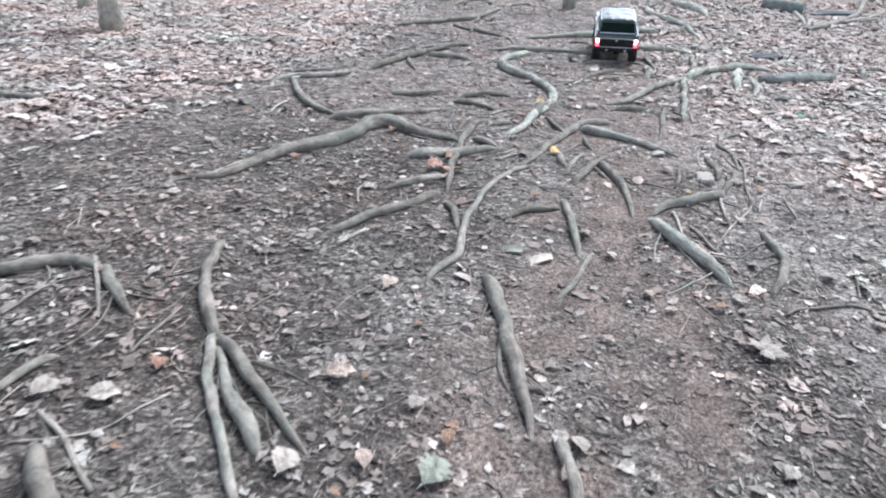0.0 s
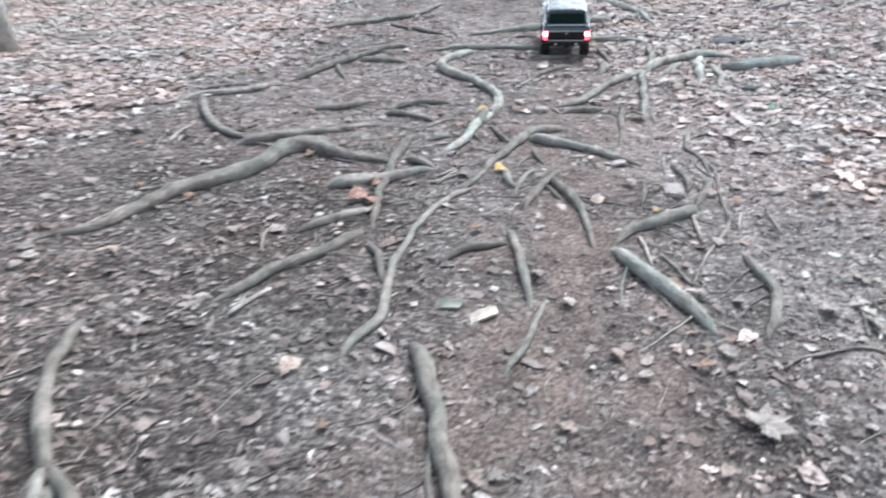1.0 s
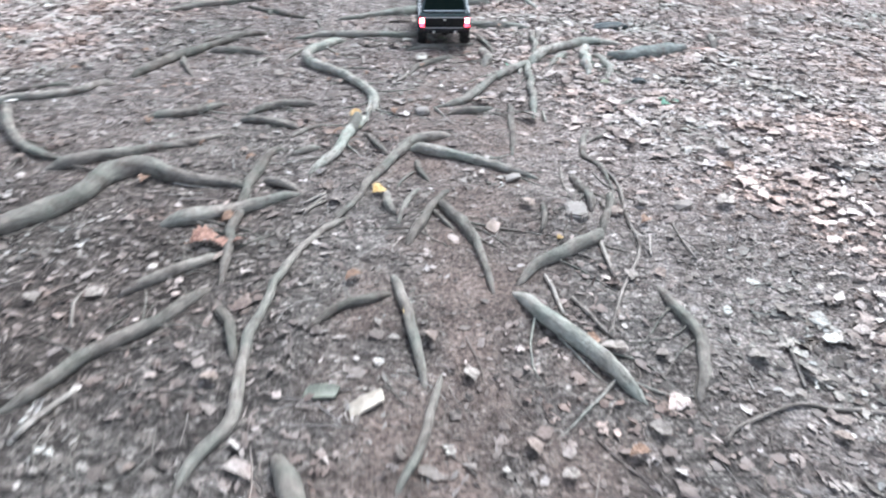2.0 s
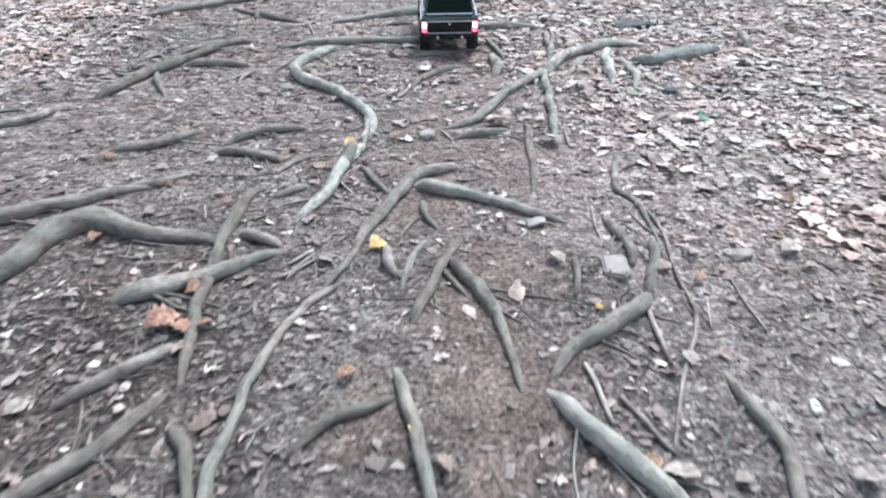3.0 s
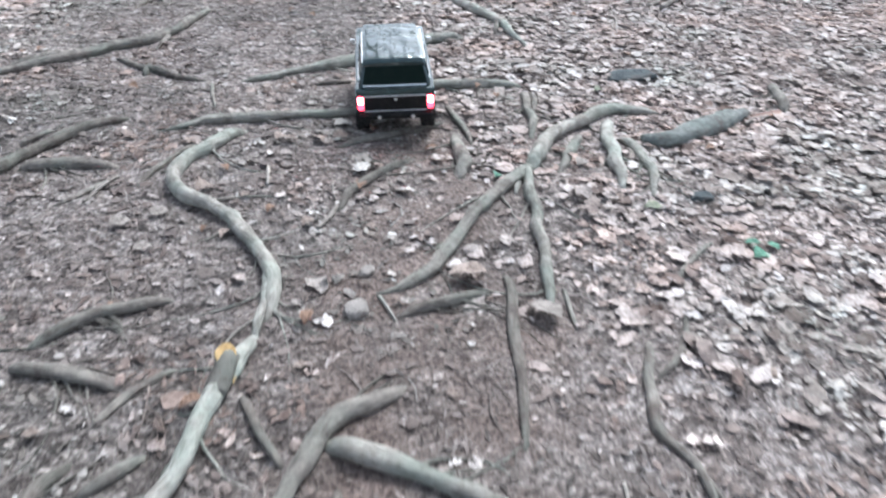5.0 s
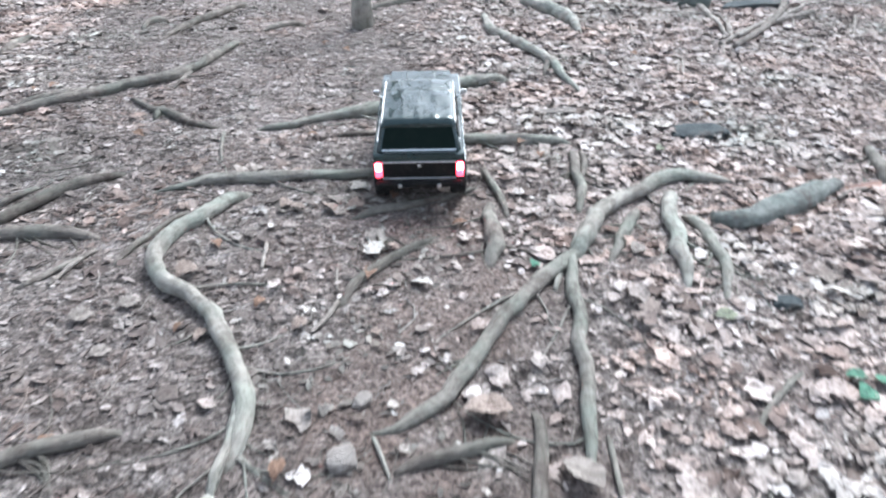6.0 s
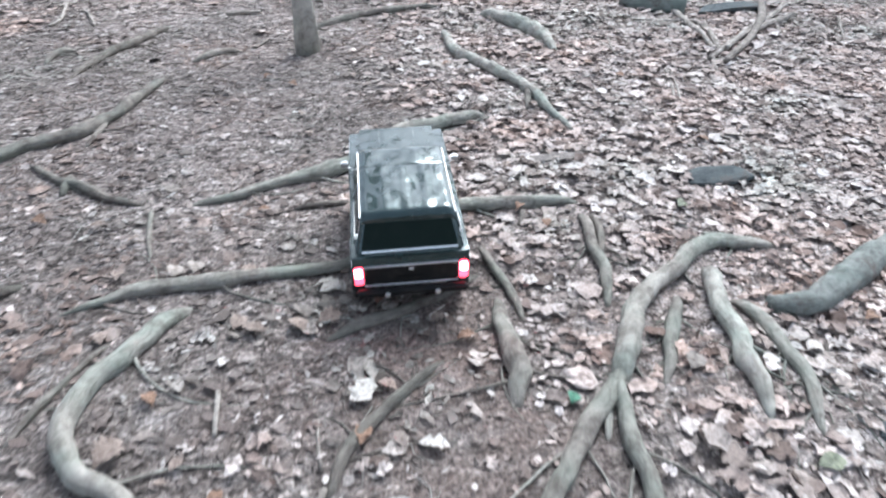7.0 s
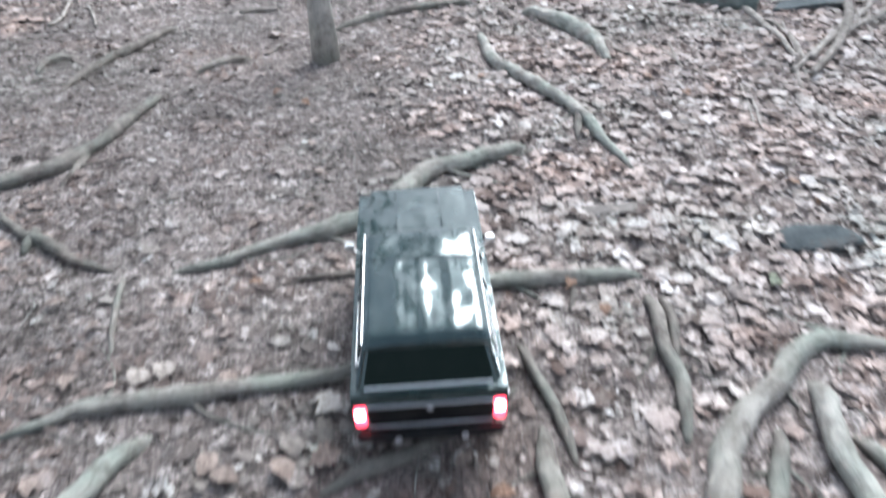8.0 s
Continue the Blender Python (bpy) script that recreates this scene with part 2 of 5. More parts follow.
def ground_at(x, y):
    """The ground's height at arrays of places."""
    x, y = np.atleast_1d(np.asarray(x, float)), np.atleast_1d(np.asarray(y, float))
    i = np.clip(np.searchsorted(xs, x) - 1, 0, len(xs) - 2)
    j = np.clip(np.searchsorted(ys, y) - 1, 0, len(ys) - 2)
    a, b = (x - xs[i]) / (xs[i + 1] - xs[i]), (y - ys[j]) / (ys[j + 1] - ys[j])
    return (GZ[i, j] * (1 - a) + GZ[i + 1, j] * a) * (1 - b) + (GZ[i, j + 1] * (1 - a) + GZ[i + 1, j + 1] * a) * b


def swell(x, y, height, wide):
    """Soil heaped up, round a root or a foot."""
    i0, i1 = np.searchsorted(xs, (x - 3 * wide, x + 3 * wide))
    j0, j1 = np.searchsorted(ys, (y - 3 * wide, y + 3 * wide))
    d = (GX[i0:i1, j0:j1] - x) ** 2 + (GY[i0:i1, j0:j1] - y) ** 2
    HUMP[i0:i1, j0:j1] = np.maximum(HUMP[i0:i1, j0:j1], height * np.exp(-d / wide**2))
    BARE[i0:i1, j0:j1] = np.maximum(BARE[i0:i1, j0:j1], np.exp(-d / wide**2))


HUMP, BARE = np.zeros_like(GZ), np.zeros_like(GZ)


def mesh_of(name, verts, faces, mat, smooth=True):
    me = bpy.data.meshes.new(name)
    me.from_pydata(verts, [], faces)
    me.materials.append(mat)
    me.polygons.foreach_set("use_smooth", [smooth] * len(me.polygons))
    me.update()
    return me


def part(name, data, parent=None, label=""):
    """A mesh, or a bmesh with its material, linked as one object under a thing."""
    ob = new(name, data)
    if parent:
        ob.parent = parent
    return tagged(ob, label)


def spline(points, gap):
    """A smooth line through points of any length, as rows."""
    p = np.array(points, float)
    p = np.vstack([2 * p[0] - p[1], p, 2 * p[-1] - p[-2]])
    out = []
    for k in range(1, len(p) - 2):
        n = max(2, int(np.linalg.norm(p[k + 1, :2] - p[k, :2]) / gap))
        s = (np.arange(n) / n)[:, None]
        out.append(0.5 * (2 * p[k] + (p[k + 1] - p[k - 1]) * s + (2 * p[k - 1] - 5 * p[k] + 4 * p[k + 1] - p[k + 2]) * s**2 + (3 * p[k] - p[k - 1] - 3 * p[k + 1] + p[k + 2]) * s**3))
    return np.vstack(out + [p[-2:-1]])


def tube(line, radii, sides, rough=0.0, seed=0, flat=1.0):
    """Rings round a line: places and faces, closed at both ends."""
    line, radii = np.asarray(line, float), np.asarray(radii, float)
    along = np.gradient(line, axis=0)
    along /= np.linalg.norm(along, axis=1)[:, None] + 1e-9
    up = np.array([0.0, 0.0, 1.0]) if abs(along[:, 2]).mean() < 0.8 else np.array([1.0, 0.0, 0.0])
    side = np.cross(along, up)
    side /= np.linalg.norm(side, axis=1)[:, None] + 1e-9
    above = np.cross(side, along)
    a = np.arange(sides) * 2 * math.pi / sides
    knobs = 1 + rough * waves(np.arange(len(line))[:, None] * 0.11 + seed * 7.1, np.cos(a)[None] * 0.9 + np.sin(a)[None] * 0.4 + seed, 0.8)
    knobs = knobs + 0.5 * rough * waves(np.arange(len(line))[:, None] * 0.33 + seed * 3.3, a[None] * 0.8, 0.5)
    ring = line[:, None] + radii[:, None, None] * knobs[..., None] * (np.cos(a)[None, :, None] * side[:, None] + flat * np.sin(a)[None, :, None] * above[:, None])
    verts = ring.reshape(-1, 3)
    n = len(line)
    faces = [(k * sides + j, k * sides + (j + 1) % sides, (k + 1) * sides + (j + 1) % sides, (k + 1) * sides + j) for k in range(n - 1) for j in range(sides)]
    faces += [tuple(range(sides))[::-1], tuple((n - 1) * sides + j for j in range(sides))]
    return verts.tolist(), faces


def lay_out(me, line, sides):
    """Lays the bark out: once round the limb, and its length in metres."""
    line = np.asarray(line, float)
    far = np.concatenate([[0], np.cumsum(np.linalg.norm(np.diff(line, axis=0), axis=1))])
    n = len(line)
    k, j = np.divmod(np.arange((n - 1) * sides), sides)
    u = np.stack([j, j + 1, j + 1, j], -1) / sides
    v = np.stack([far[k], far[k], far[k + 1], far[k + 1]], -1)
    flat = np.stack([u, v], -1).reshape(-1)
    uv = me.uv_layers.new(name="bark")
    both = np.zeros(len(me.loops) * 2)
    both[: len(flat)] = flat
    uv.data.foreach_set("uv", both)


# ---- roots that lie across the path: (x, y, radius in millimetres) ----
ROOTS = []


def root(points, parent=None, bark=None):
    """A root half out of the ground; its ends sink away. Its soil is heaped up first, the mesh is made once the ground is done."""
    line = spline([(x, y, r / 1000) for x, y, r in points], 0.018)
    name = "branch" if parent else "root"
    ob = new(name, bpy.data.meshes.new(name))
    if parent:
        ob.parent = parent
    seed = len(ROOTS)
    n = len(line)
    sway = 0.42 * np.clip(line[:, 2], 0, 0.02)
    line[:, 0] += sway * waves(np.arange(n), 0 * line[:, 0] + seed, 5)
    line[:, 1] += sway * waves(np.arange(n), 0 * line[:, 0] + seed, 5, 4)
    kink = 0.26 * np.clip(line[:, 2], 0, 0.02)
    line[:, 0] += kink * waves(np.arange(n), 0 * line[:, 0] + seed, 2.6, 6)
    line[:, 1] += kink * waves(np.arange(n), 0 * line[:, 0] + seed, 2.6, 7)
    for x, y, r in line[::2]:
        swell(x, y, 0.12 * r, 2.0 * r + 0.02)
    ROOTS.append((ob, line, seed, bark or ROOT_BARK))
    return ob


def twig(points):
    line = spline([(x, y, r / 1000) for x, y, r in points], 0.02)
    ob = new("twig", bpy.data.meshes.new("twig"))
    ROOTS.append((ob, line, len(ROOTS), "twig"))
    return ob


ra = root([(0.15, 1.79, 19), (0.18, 1.61, 18), (0.19, 1.47, 18), (0.22, 1.34, 17), (0.22, 1.25, 14), (0.23, 1.18, 11), (0.23, 1.09, 8)])
root([(0.22, 1.25, 10), (0.26, 1.26, 8), (0.29, 1.23, 5)], ra)
root([(0.18, 1.45, 6), (0.17, 1.33, 6), (0.19, 1.25, 4)], ra)
root([(0.30, 1.12, 15), (0.30, 1.06, 16), (0.31, 0.99, 15), (0.31, 0.94, 15), (0.31, 0.86, 14)])
rc = root([(-0.69, 1.89, 13), (-0.69, 1.77, 16), (-0.67, 1.61, 15), (-0.62, 1.49, 16), (-0.56, 1.38, 20)])
root([(-0.57, 1.40, 15), (-0.56, 1.31, 14), (-0.52, 1.19, 12), (-0.47, 1.08, 12), (-0.43, 1.01, 11), (-0.39, 0.92, 12), (-0.36, 0.85, 12)], rc)
root([(-0.56, 1.40, 16), (-0.53, 1.36, 16), (-0.46, 1.27, 14), (-0.38, 1.17, 11), (-0.31, 1.08, 8), (-0.25, 1.01, 5)], rc)
root([(-0.55, 1.36, 10), (-0.51, 1.27, 11), (-0.47, 1.18, 13), (-0.40, 1.07, 18), (-0.35, 1.00, 12)], rc)
rd = root([(-1.32, 1.57, 16), (-1.25, 1.61, 18), (-1.17, 1.65, 20), (-1.09, 1.68, 17), (-0.99, 1.67, 13)])
root([(-0.98, 1.67, 17), (-0.88, 1.53, 16), (-0.81, 1.44, 9)], rd)
twig([(-1.03, 1.72, 8), (-0.94, 1.55, 6), (-0.88, 1.42, 4)])
root([(-0.99, 1.08, 9), (-0.96, 1.13, 11), (-0.93, 1.21, 12), (-0.90, 1.26, 7)])
root([(-0.80, 0.97, 14), (-0.75, 0.90, 22), (-0.71, 0.84, 25), (-0.66, 0.76, 25)])
twig([(-0.85, 0.97, 3), (-0.77, 0.99, 3), (-0.69, 1.04, 3), (-0.64, 1.11, 3), (-0.60, 1.17, 3)])
twig([(-0.84, 1.06, 6), (-0.76, 1.00, 6), (-0.69, 0.92, 6), (-0.64, 0.87, 5)])
twig([(-0.74, 1.28, 4), (-0.72, 1.36, 4), (-0.69, 1.50, 3)])
twig([(-1.12, 1.40, 4), (-1.08, 1.54, 4), (-0.99, 1.62, 3)])
root([(-1.02, 2.29, 6), (-0.96, 2.31, 8), (-0.85, 2.37, 13), (-0.78, 2.49, 20), (-0.68, 2.62, 23), (-0.55, 2.71, 24), (-0.45, 2.81, 25), (-0.38, 2.98, 29), (-0.27, 3.05, 26), (-0.15, 2.99, 21), (-0.00, 2.95, 15), (0.07, 2.91, 13)])
root([(-0.90, 3.78, 13), (-0.79, 3.50, 18), (-0.71, 3.31, 17), (-0.60, 3.20, 14), (-0.53, 3.19, 8)])
root([(-0.58, 3.08, 13), (-0.47, 3.12, 22), (-0.31, 3.19, 16), (-0.14, 3.28, 10)])
root([(-0.48, 4.12, 23), (-0.38, 4.27, 22), (-0.29, 4.42, 23), (-0.20, 4.55, 20), (-0.05, 4.76, 17), (0.13, 4.88, 10)])
root([(-0.95, 3.93, 8), (-0.84, 3.99, 10), (-0.70, 4.05, 10)])
root([(-0.99, 3.66, 11), (-0.92, 3.81, 14), (-0.66, 3.89, 17), (-0.54, 4.07, 19)])
root([(-0.39, 1.96, 10), (-0.33, 2.02, 14), (-0.27, 2.10, 14), (-0.20, 2.15, 15), (-0.12, 2.21, 14), (-0.05, 2.29, 14), (-0.01, 2.35, 10)])
root([(0.01, 2.35, 10), (0.02, 2.52, 12), (0.03, 2.65, 15), (0.05, 2.80, 16), (0.09, 3.00, 17), (0.14, 3.16, 16), (0.19, 3.25, 10)])
root([(-0.18, 2.69, 19), (-0.10, 2.70, 25), (0.01, 2.74, 20), (0.09, 2.78, 17), (0.17, 2.83, 14), (0.24, 2.86, 7)])
root([(-0.23, 2.35, 7), (-0.14, 2.40, 14), (-0.05, 2.46, 13), (0.01, 2.50, 8)])
root([(0.01, 2.27, 12), (0.04, 2.18, 12), (0.05, 2.09, 10), (0.06, 2.04, 6)])
root([(0.38, 2.70, 7), (0.27, 2.59, 10), (0.20, 2.48, 11), (0.15, 2.34, 12), (0.13, 2.24, 11), (0.09, 2.14, 12), (0.08, 2.05, 12), (0.07, 1.95, 13), (0.06, 1.88, 13), (0.02, 1.82, 13), (-0.01, 1.78, 12), (-0.04, 1.72, 11)])
root([(0.22, 2.14, 5), (0.30, 2.21, 11), (0.37, 2.23, 13), (0.44, 2.26, 9)])
root([(0.46, 2.36, 11), (0.46, 2.21, 13), (0.46, 2.08, 13), (0.46, 1.92, 8)])
root([(0.51, 1.97, 6), (0.45, 1.83, 8), (0.41, 1.75, 10), (0.35, 1.65, 8)])
root([(0.76, 2.24, 15), (0.80, 2.10, 20), (0.86, 1.99, 20), (0.90, 1.88, 19), (0.93, 1.81, 9)], None, ROOT_PALE)
rw = root([(0.77, 2.26, 9), (0.87, 2.35, 14), (0.96, 2.40, 18), (1.08, 2.47, 19), (1.12, 2.52, 14)])
root([(1.12, 2.51, 14), (1.18, 2.60, 13), (1.24, 2.72, 11), (1.27, 2.78, 8)], rw)
root([(1.17, 2.91, 10), (1.17, 2.81, 14), (1.16, 2.71, 15), (1.14, 2.64, 7)])
root([(1.17, 2.24, 9), (1.17, 2.11, 15), (1.17, 2.00, 15), (1.12, 1.90, 12), (1.06, 1.81, 5)])
twig([(0.95, 2.05, 4), (1.06, 2.22, 5), (1.20, 2.41, 5), (1.25, 2.61, 5), (1.32, 2.84, 6), (1.31, 2.98, 5)])
twig([(0.86, 2.29, 6), (0.86, 2.22, 6), (0.85, 2.12, 4)])
twig([(0.90, 2.19, 6), (0.92, 2.11, 6), (0.95, 2.04, 3)])
twig([(1.09, 2.45, 7), (1.07, 2.36, 6), (1.06, 2.27, 4)])
twig([(1.05, 1.69, 4), (1.11, 1.73, 5), (1.26, 1.77, 5), (1.37, 1.75, 5), (1.48, 1.73, 5), (1.56, 1.70, 4)])
twig([(1.41, 2.00, 6), (1.37, 1.89, 5), (1.34, 1.82, 4)])
root([(0.73, 2.55, 10), (0.71, 2.36, 11), (0.70, 2.23, 6)])
root([(0.30, 2.63, 5), (0.36, 2.72, 7), (0.41, 2.80, 9), (0.45, 2.90, 12), (0.51, 3.01, 16), (0.59, 3.13, 17), (0.66, 3.22, 18), (0.76, 3.26, 17), (0.82, 3.29, 13)])
root([(0.63, 3.18, 20), (0.71, 3.13, 23), (0.77, 3.07, 21), (0.84, 3.01, 18), (0.93, 2.95, 16), (1.05, 2.88, 7)], None, ROOT_PALE)
root([(0.53, 3.54, 15), (0.49, 3.44, 18), (0.44, 3.36, 20), (0.39, 3.22, 20), (0.33, 3.11, 18), (0.26, 2.99, 10)], None, ROOT_PALE)
root([(0.54, 4.66, 16), (0.43, 4.52, 22), (0.35, 4.42, 24), (0.31, 4.30, 24), (0.36, 4.19, 23), (0.44, 4.11, 22), (0.50, 3.99, 22), (0.54, 3.86, 21), (0.57, 3.75, 20), (0.57, 3.66, 16), (0.55, 3.57, 11)], None, ROOT_PALE)
root([(0.56, 3.77, 17), (0.56, 3.69, 16), (0.54, 3.60, 14), (0.52, 3.52, 13)], None, ROOT_PALE)
root([(0.49, 3.34, 9), (0.52, 3.22, 10), (0.56, 3.14, 9)])
root([(0.02, 3.54, 14), (0.12, 3.48, 17), (0.20, 3.45, 14), (0.26, 3.42, 9)])
root([(0.36, 3.46, 8), (0.27, 3.39, 9), (0.21, 3.31, 7)])
root([(0.04, 3.59, 10), (0.14, 3.65, 17), (0.21, 3.68, 17), (0.34, 3.71, 9)])
root([(-0.33, 3.55, 17), (-0.22, 3.57, 17), (-0.13, 3.63, 15), (-0.03, 3.72, 7)])
root([(-0.24, 3.25, 11), (-0.15, 3.28, 10), (-0.08, 3.33, 9), (-0.03, 3.38, 4)])
sj = root([(0.65, 3.08, 11), (0.64, 2.98, 11), (0.66, 2.90, 4)])
root([(0.63, 2.99, 5), (0.57, 2.91, 5), (0.54, 2.85, 3)], sj)
sk = root([(0.72, 2.83, 9), (0.65, 2.74, 12), (0.60, 2.65, 13), (0.56, 2.57, 14), (0.51, 2.49, 12)])
root([(0.66, 2.75, 13), (0.68, 2.65, 16), (0.70, 2.56, 17), (0.71, 2.47, 9)], sk)
root([(0.63, 2.70, 6), (0.65, 2.63, 6), (0.67, 2.56, 3)], sk)
root([(0.62, 2.85, 6), (0.57, 2.77, 8), (0.53, 2.68, 8), (0.51, 2.61, 4)])
root([(0.51, 2.83, 8), (0.50, 2.75, 13), (0.51, 2.68, 6)])
root([(0.32, 2.83, 4), (0.27, 2.77, 6), (0.23, 2.72, 3)])
sn = root([(1.41, 3.32, 10), (1.33, 3.19, 13), (1.29, 3.06, 10), (1.31, 2.98, 9), (1.30, 2.87, 7), (1.27, 2.73, 4)])
root([(1.36, 3.20, 7), (1.45, 3.26, 7), (1.56, 3.40, 5)], sn)
twig([(1.16, 2.97, 4), (1.12, 2.85, 4), (1.10, 2.73, 3)])
root([(0.99, 2.70, 7), (0.96, 2.59, 8), (0.93, 2.53, 4)])
ua = root([(2.15, 4.55, 12), (2.04, 4.59, 17), (1.94, 4.60, 23), (1.77, 4.50, 28), (1.62, 4.41, 28), (1.52, 4.29, 28), (1.43, 4.16, 26)], None, ROOT_PALE)
root([(1.46, 4.20, 22), (1.31, 4.06, 22), (1.18, 3.93, 21), (1.09, 3.82, 18), (0.99, 3.71, 17), (0.92, 3.66, 14), (0.87, 3.63, 11), (0.82, 3.63, 7)], ua, ROOT_PALE)
root([(0.82, 3.63, 6), (0.84, 3.55, 4), (0.85, 3.50, 3)], ua, ROOT_PALE)
root([(1.43, 4.19, 21), (1.36, 3.96, 20), (1.31, 3.75, 19), (1.26, 3.59, 16), (1.22, 3.47, 10)], ua, ROOT_PALE)
root([(1.41, 4.17, 12), (1.36, 4.08, 10), (1.33, 4.02, 6)], ua, ROOT_PALE)
root([(1.88, 4.51, 24), (1.78, 4.29, 27), (1.73, 4.11, 23), (1.68, 3.99, 12)], None, ROOT_PALE)
root([(1.86, 4.38, 16), (1.86, 4.22, 18), (1.82, 4.05, 14), (1.76, 3.92, 6)], None, ROOT_PALE)
root([(1.73, 4.42, 16), (1.63, 4.28, 17), (1.52, 4.13, 8)], None, ROOT_PALE)
root([(1.66, 4.85, 14), (1.62, 4.67, 17), (1.58, 4.52, 16), (1.54, 4.42, 6)])
root([(1.69, 4.83, 12), (1.66, 4.71, 10), (1.62, 4.61, 6)])
root([(0.23, 4.72, 7), (0.36, 4.74, 10), (0.42, 4.75, 16), (0.53, 4.74, 19), (0.68, 4.73, 19), (0.84, 4.73, 16), (0.93, 4.74, 15), (1.03, 4.78, 14), (1.17, 4.83, 9)], None, ROOT_PALE)
vb = root([(1.00, 4.93, 8), (1.17, 4.95, 16), (1.30, 4.95, 21), (1.43, 4.93, 21), (1.57, 4.92, 18), (1.70, 4.92, 13)], None, ROOT_PALE)
root([(1.50, 4.91, 8), (1.48, 4.86, 7), (1.45, 4.82, 4)], vb)
root([(0.52, 5.20, 9), (0.67, 5.21, 13), (0.82, 5.25, 17), (0.96, 5.27, 25), (1.11, 5.36, 30), (1.25, 5.53, 30), (1.41, 5.58, 28), (1.63, 5.66, 18)], None, ROOT_PALE)
vd = root([(-0.62, 5.50, 8), (-0.52, 5.55, 12), (-0.43, 5.58, 15), (-0.26, 5.66, 18), (-0.14, 5.73, 19), (-0.04, 5.80, 22), (0.06, 5.84, 23), (0.15, 5.89, 24), (0.23, 6.02, 23), (0.30, 6.22, 21), (0.40, 6.45, 13)])
root([(0.21, 6.02, 12), (0.18, 5.84, 9), (0.15, 5.76, 5)], vd)
root([(-0.47, 5.64, 7), (-0.36, 5.69, 14), (-0.28, 5.72, 16), (-0.16, 5.77, 12)], vd)
ve = root([(-0.02, 5.67, 10), (0.11, 5.50, 14), (0.20, 5.42, 17), (0.29, 5.31, 12), (0.40, 5.24, 7)])
root([(0.14, 5.52, 16), (0.13, 5.40, 10)], ve)
root([(0.41, 5.22, 6), (0.42, 5.05, 8), (0.43, 4.91, 4)])
root([(0.84, 4.46, 8), (0.92, 4.48, 13), (1.03, 4.51, 14), (1.16, 4.57, 12), (1.27, 4.64, 7)])
root([(1.30, 4.75, 8), (1.31, 4.65, 11), (1.32, 4.54, 11), (1.31, 4.42, 5)])
root([(1.28, 4.53, 8), (1.25, 4.39, 18), (1.23, 4.27, 25), (1.19, 4.15, 12)])
root([(0.78, 4.03, 11), (0.83, 4.11, 14), (0.89, 4.18, 13), (0.98, 4.25, 12), (1.08, 4.32, 5)])
root([(0.83, 5.09, 6), (0.92, 5.08, 10), (1.01, 5.07, 6)])
vk = root([(1.80, 6.84, 13), (1.75, 6.49, 25), (1.79, 6.27, 25), (1.84, 6.08, 26), (1.88, 5.88, 23), (1.89, 5.66, 17), (1.92, 5.43, 7)], None, ROOT_PALE)
root([(1.89, 5.85, 16), (1.81, 5.65, 8)], vk)
root([(2.10, 7.11, 29), (2.21, 6.86, 39), (2.26, 6.63, 34), (2.21, 6.30, 17)], None, ROOT_PALE)
root([(0.50, 6.69, 10), (0.63, 6.78, 17), (0.74, 6.83, 10)])
root([(-0.04, 6.63, 9), (0.08, 6.94, 18), (0.20, 7.13, 21), (0.38, 7.38, 11)])
root([(1.12, 7.09, 12), (1.34, 7.22, 17), (1.59, 7.29, 18), (1.90, 7.33, 14)])
root([(-0.20, 6.94, 12), (-0.16, 7.09, 21), (-0.07, 7.13, 11)])
root([(-0.17, 4.51, 19), (-0.02, 4.51, 18), (0.14, 4.47, 8)])
root([(0.20, 4.31, 6), (0.27, 4.43, 8), (0.37, 4.57, 6)])
twig([(0.07, 4.23, 4), (0.09, 4.31, 6), (0.14, 4.39, 5)])
root([(0.85, 3.52, 9), (0.97, 3.55, 15), (1.10, 3.57, 6)])
root([(1.29, 3.56, 6), (1.27, 3.46, 6), (1.25, 3.38, 5)])
root([(1.59, 3.51, 6), (1.70, 3.60, 9), (1.80, 3.66, 5)])
twig([(0.71, 3.94, 5), (0.75, 3.99, 7), (0.78, 4.05, 5)])
twig([(0.60, 4.35, 6), (0.59, 4.23, 4)])
twig([(1.63, 5.29, 5), (1.76, 5.27, 5), (1.87, 5.23, 4)])
twig([(2.90, 6.02, 12), (3.31, 6.31, 15), (3.87, 6.61, 17)])
twig([(-0.33, 1.89, 6), (-0.30, 1.94, 7), (-0.25, 2.01, 5)])
root([(1.17, 3.65, 13), (1.08, 3.31, 11), (1.00, 3.06, 6)])
root([(-2.35, 3.31, 14), (-2.09, 3.20, 17), (-1.93, 3.18, 10)])
twig([(-0.89, 2.39, 4), (-0.86, 2.47, 4), (-0.82, 2.55, 3)])
twig([(-0.86, 3.15, 5), (-0.85, 3.26, 6), (-0.82, 3.33, 4)])
twig([(2.62, 5.95, 7), (2.53, 5.75, 7), (2.41, 5.52, 5)])
twig([(2.63, 5.94, 7), (2.51, 5.78, 6), (2.49, 5.76, 4)])
twig([(3.27, 6.61, 11), (3.13, 6.35, 12), (3.03, 6.15, 7)])
twig([(2.96, 6.08, 9), (2.89, 5.96, 9), (2.83, 5.85, 6)])
twig([(2.60, 6.50, 5), (2.52, 6.29, 6), (2.46, 6.08, 3)])
twig([(2.31, 5.52, 5), (2.25, 5.41, 5), (2.21, 5.31, 3)])
twig([(-0.30, 7.67, 7), (-0.26, 7.80, 9), (-0.28, 8.14, 8)])
twig([(-0.16, 7.97, 9), (-0.10, 7.79, 11), (-0.04, 7.54, 6)])
twig([(0.68, 7.50, 9), (0.79, 7.51, 10), (0.88, 7.50, 7)])
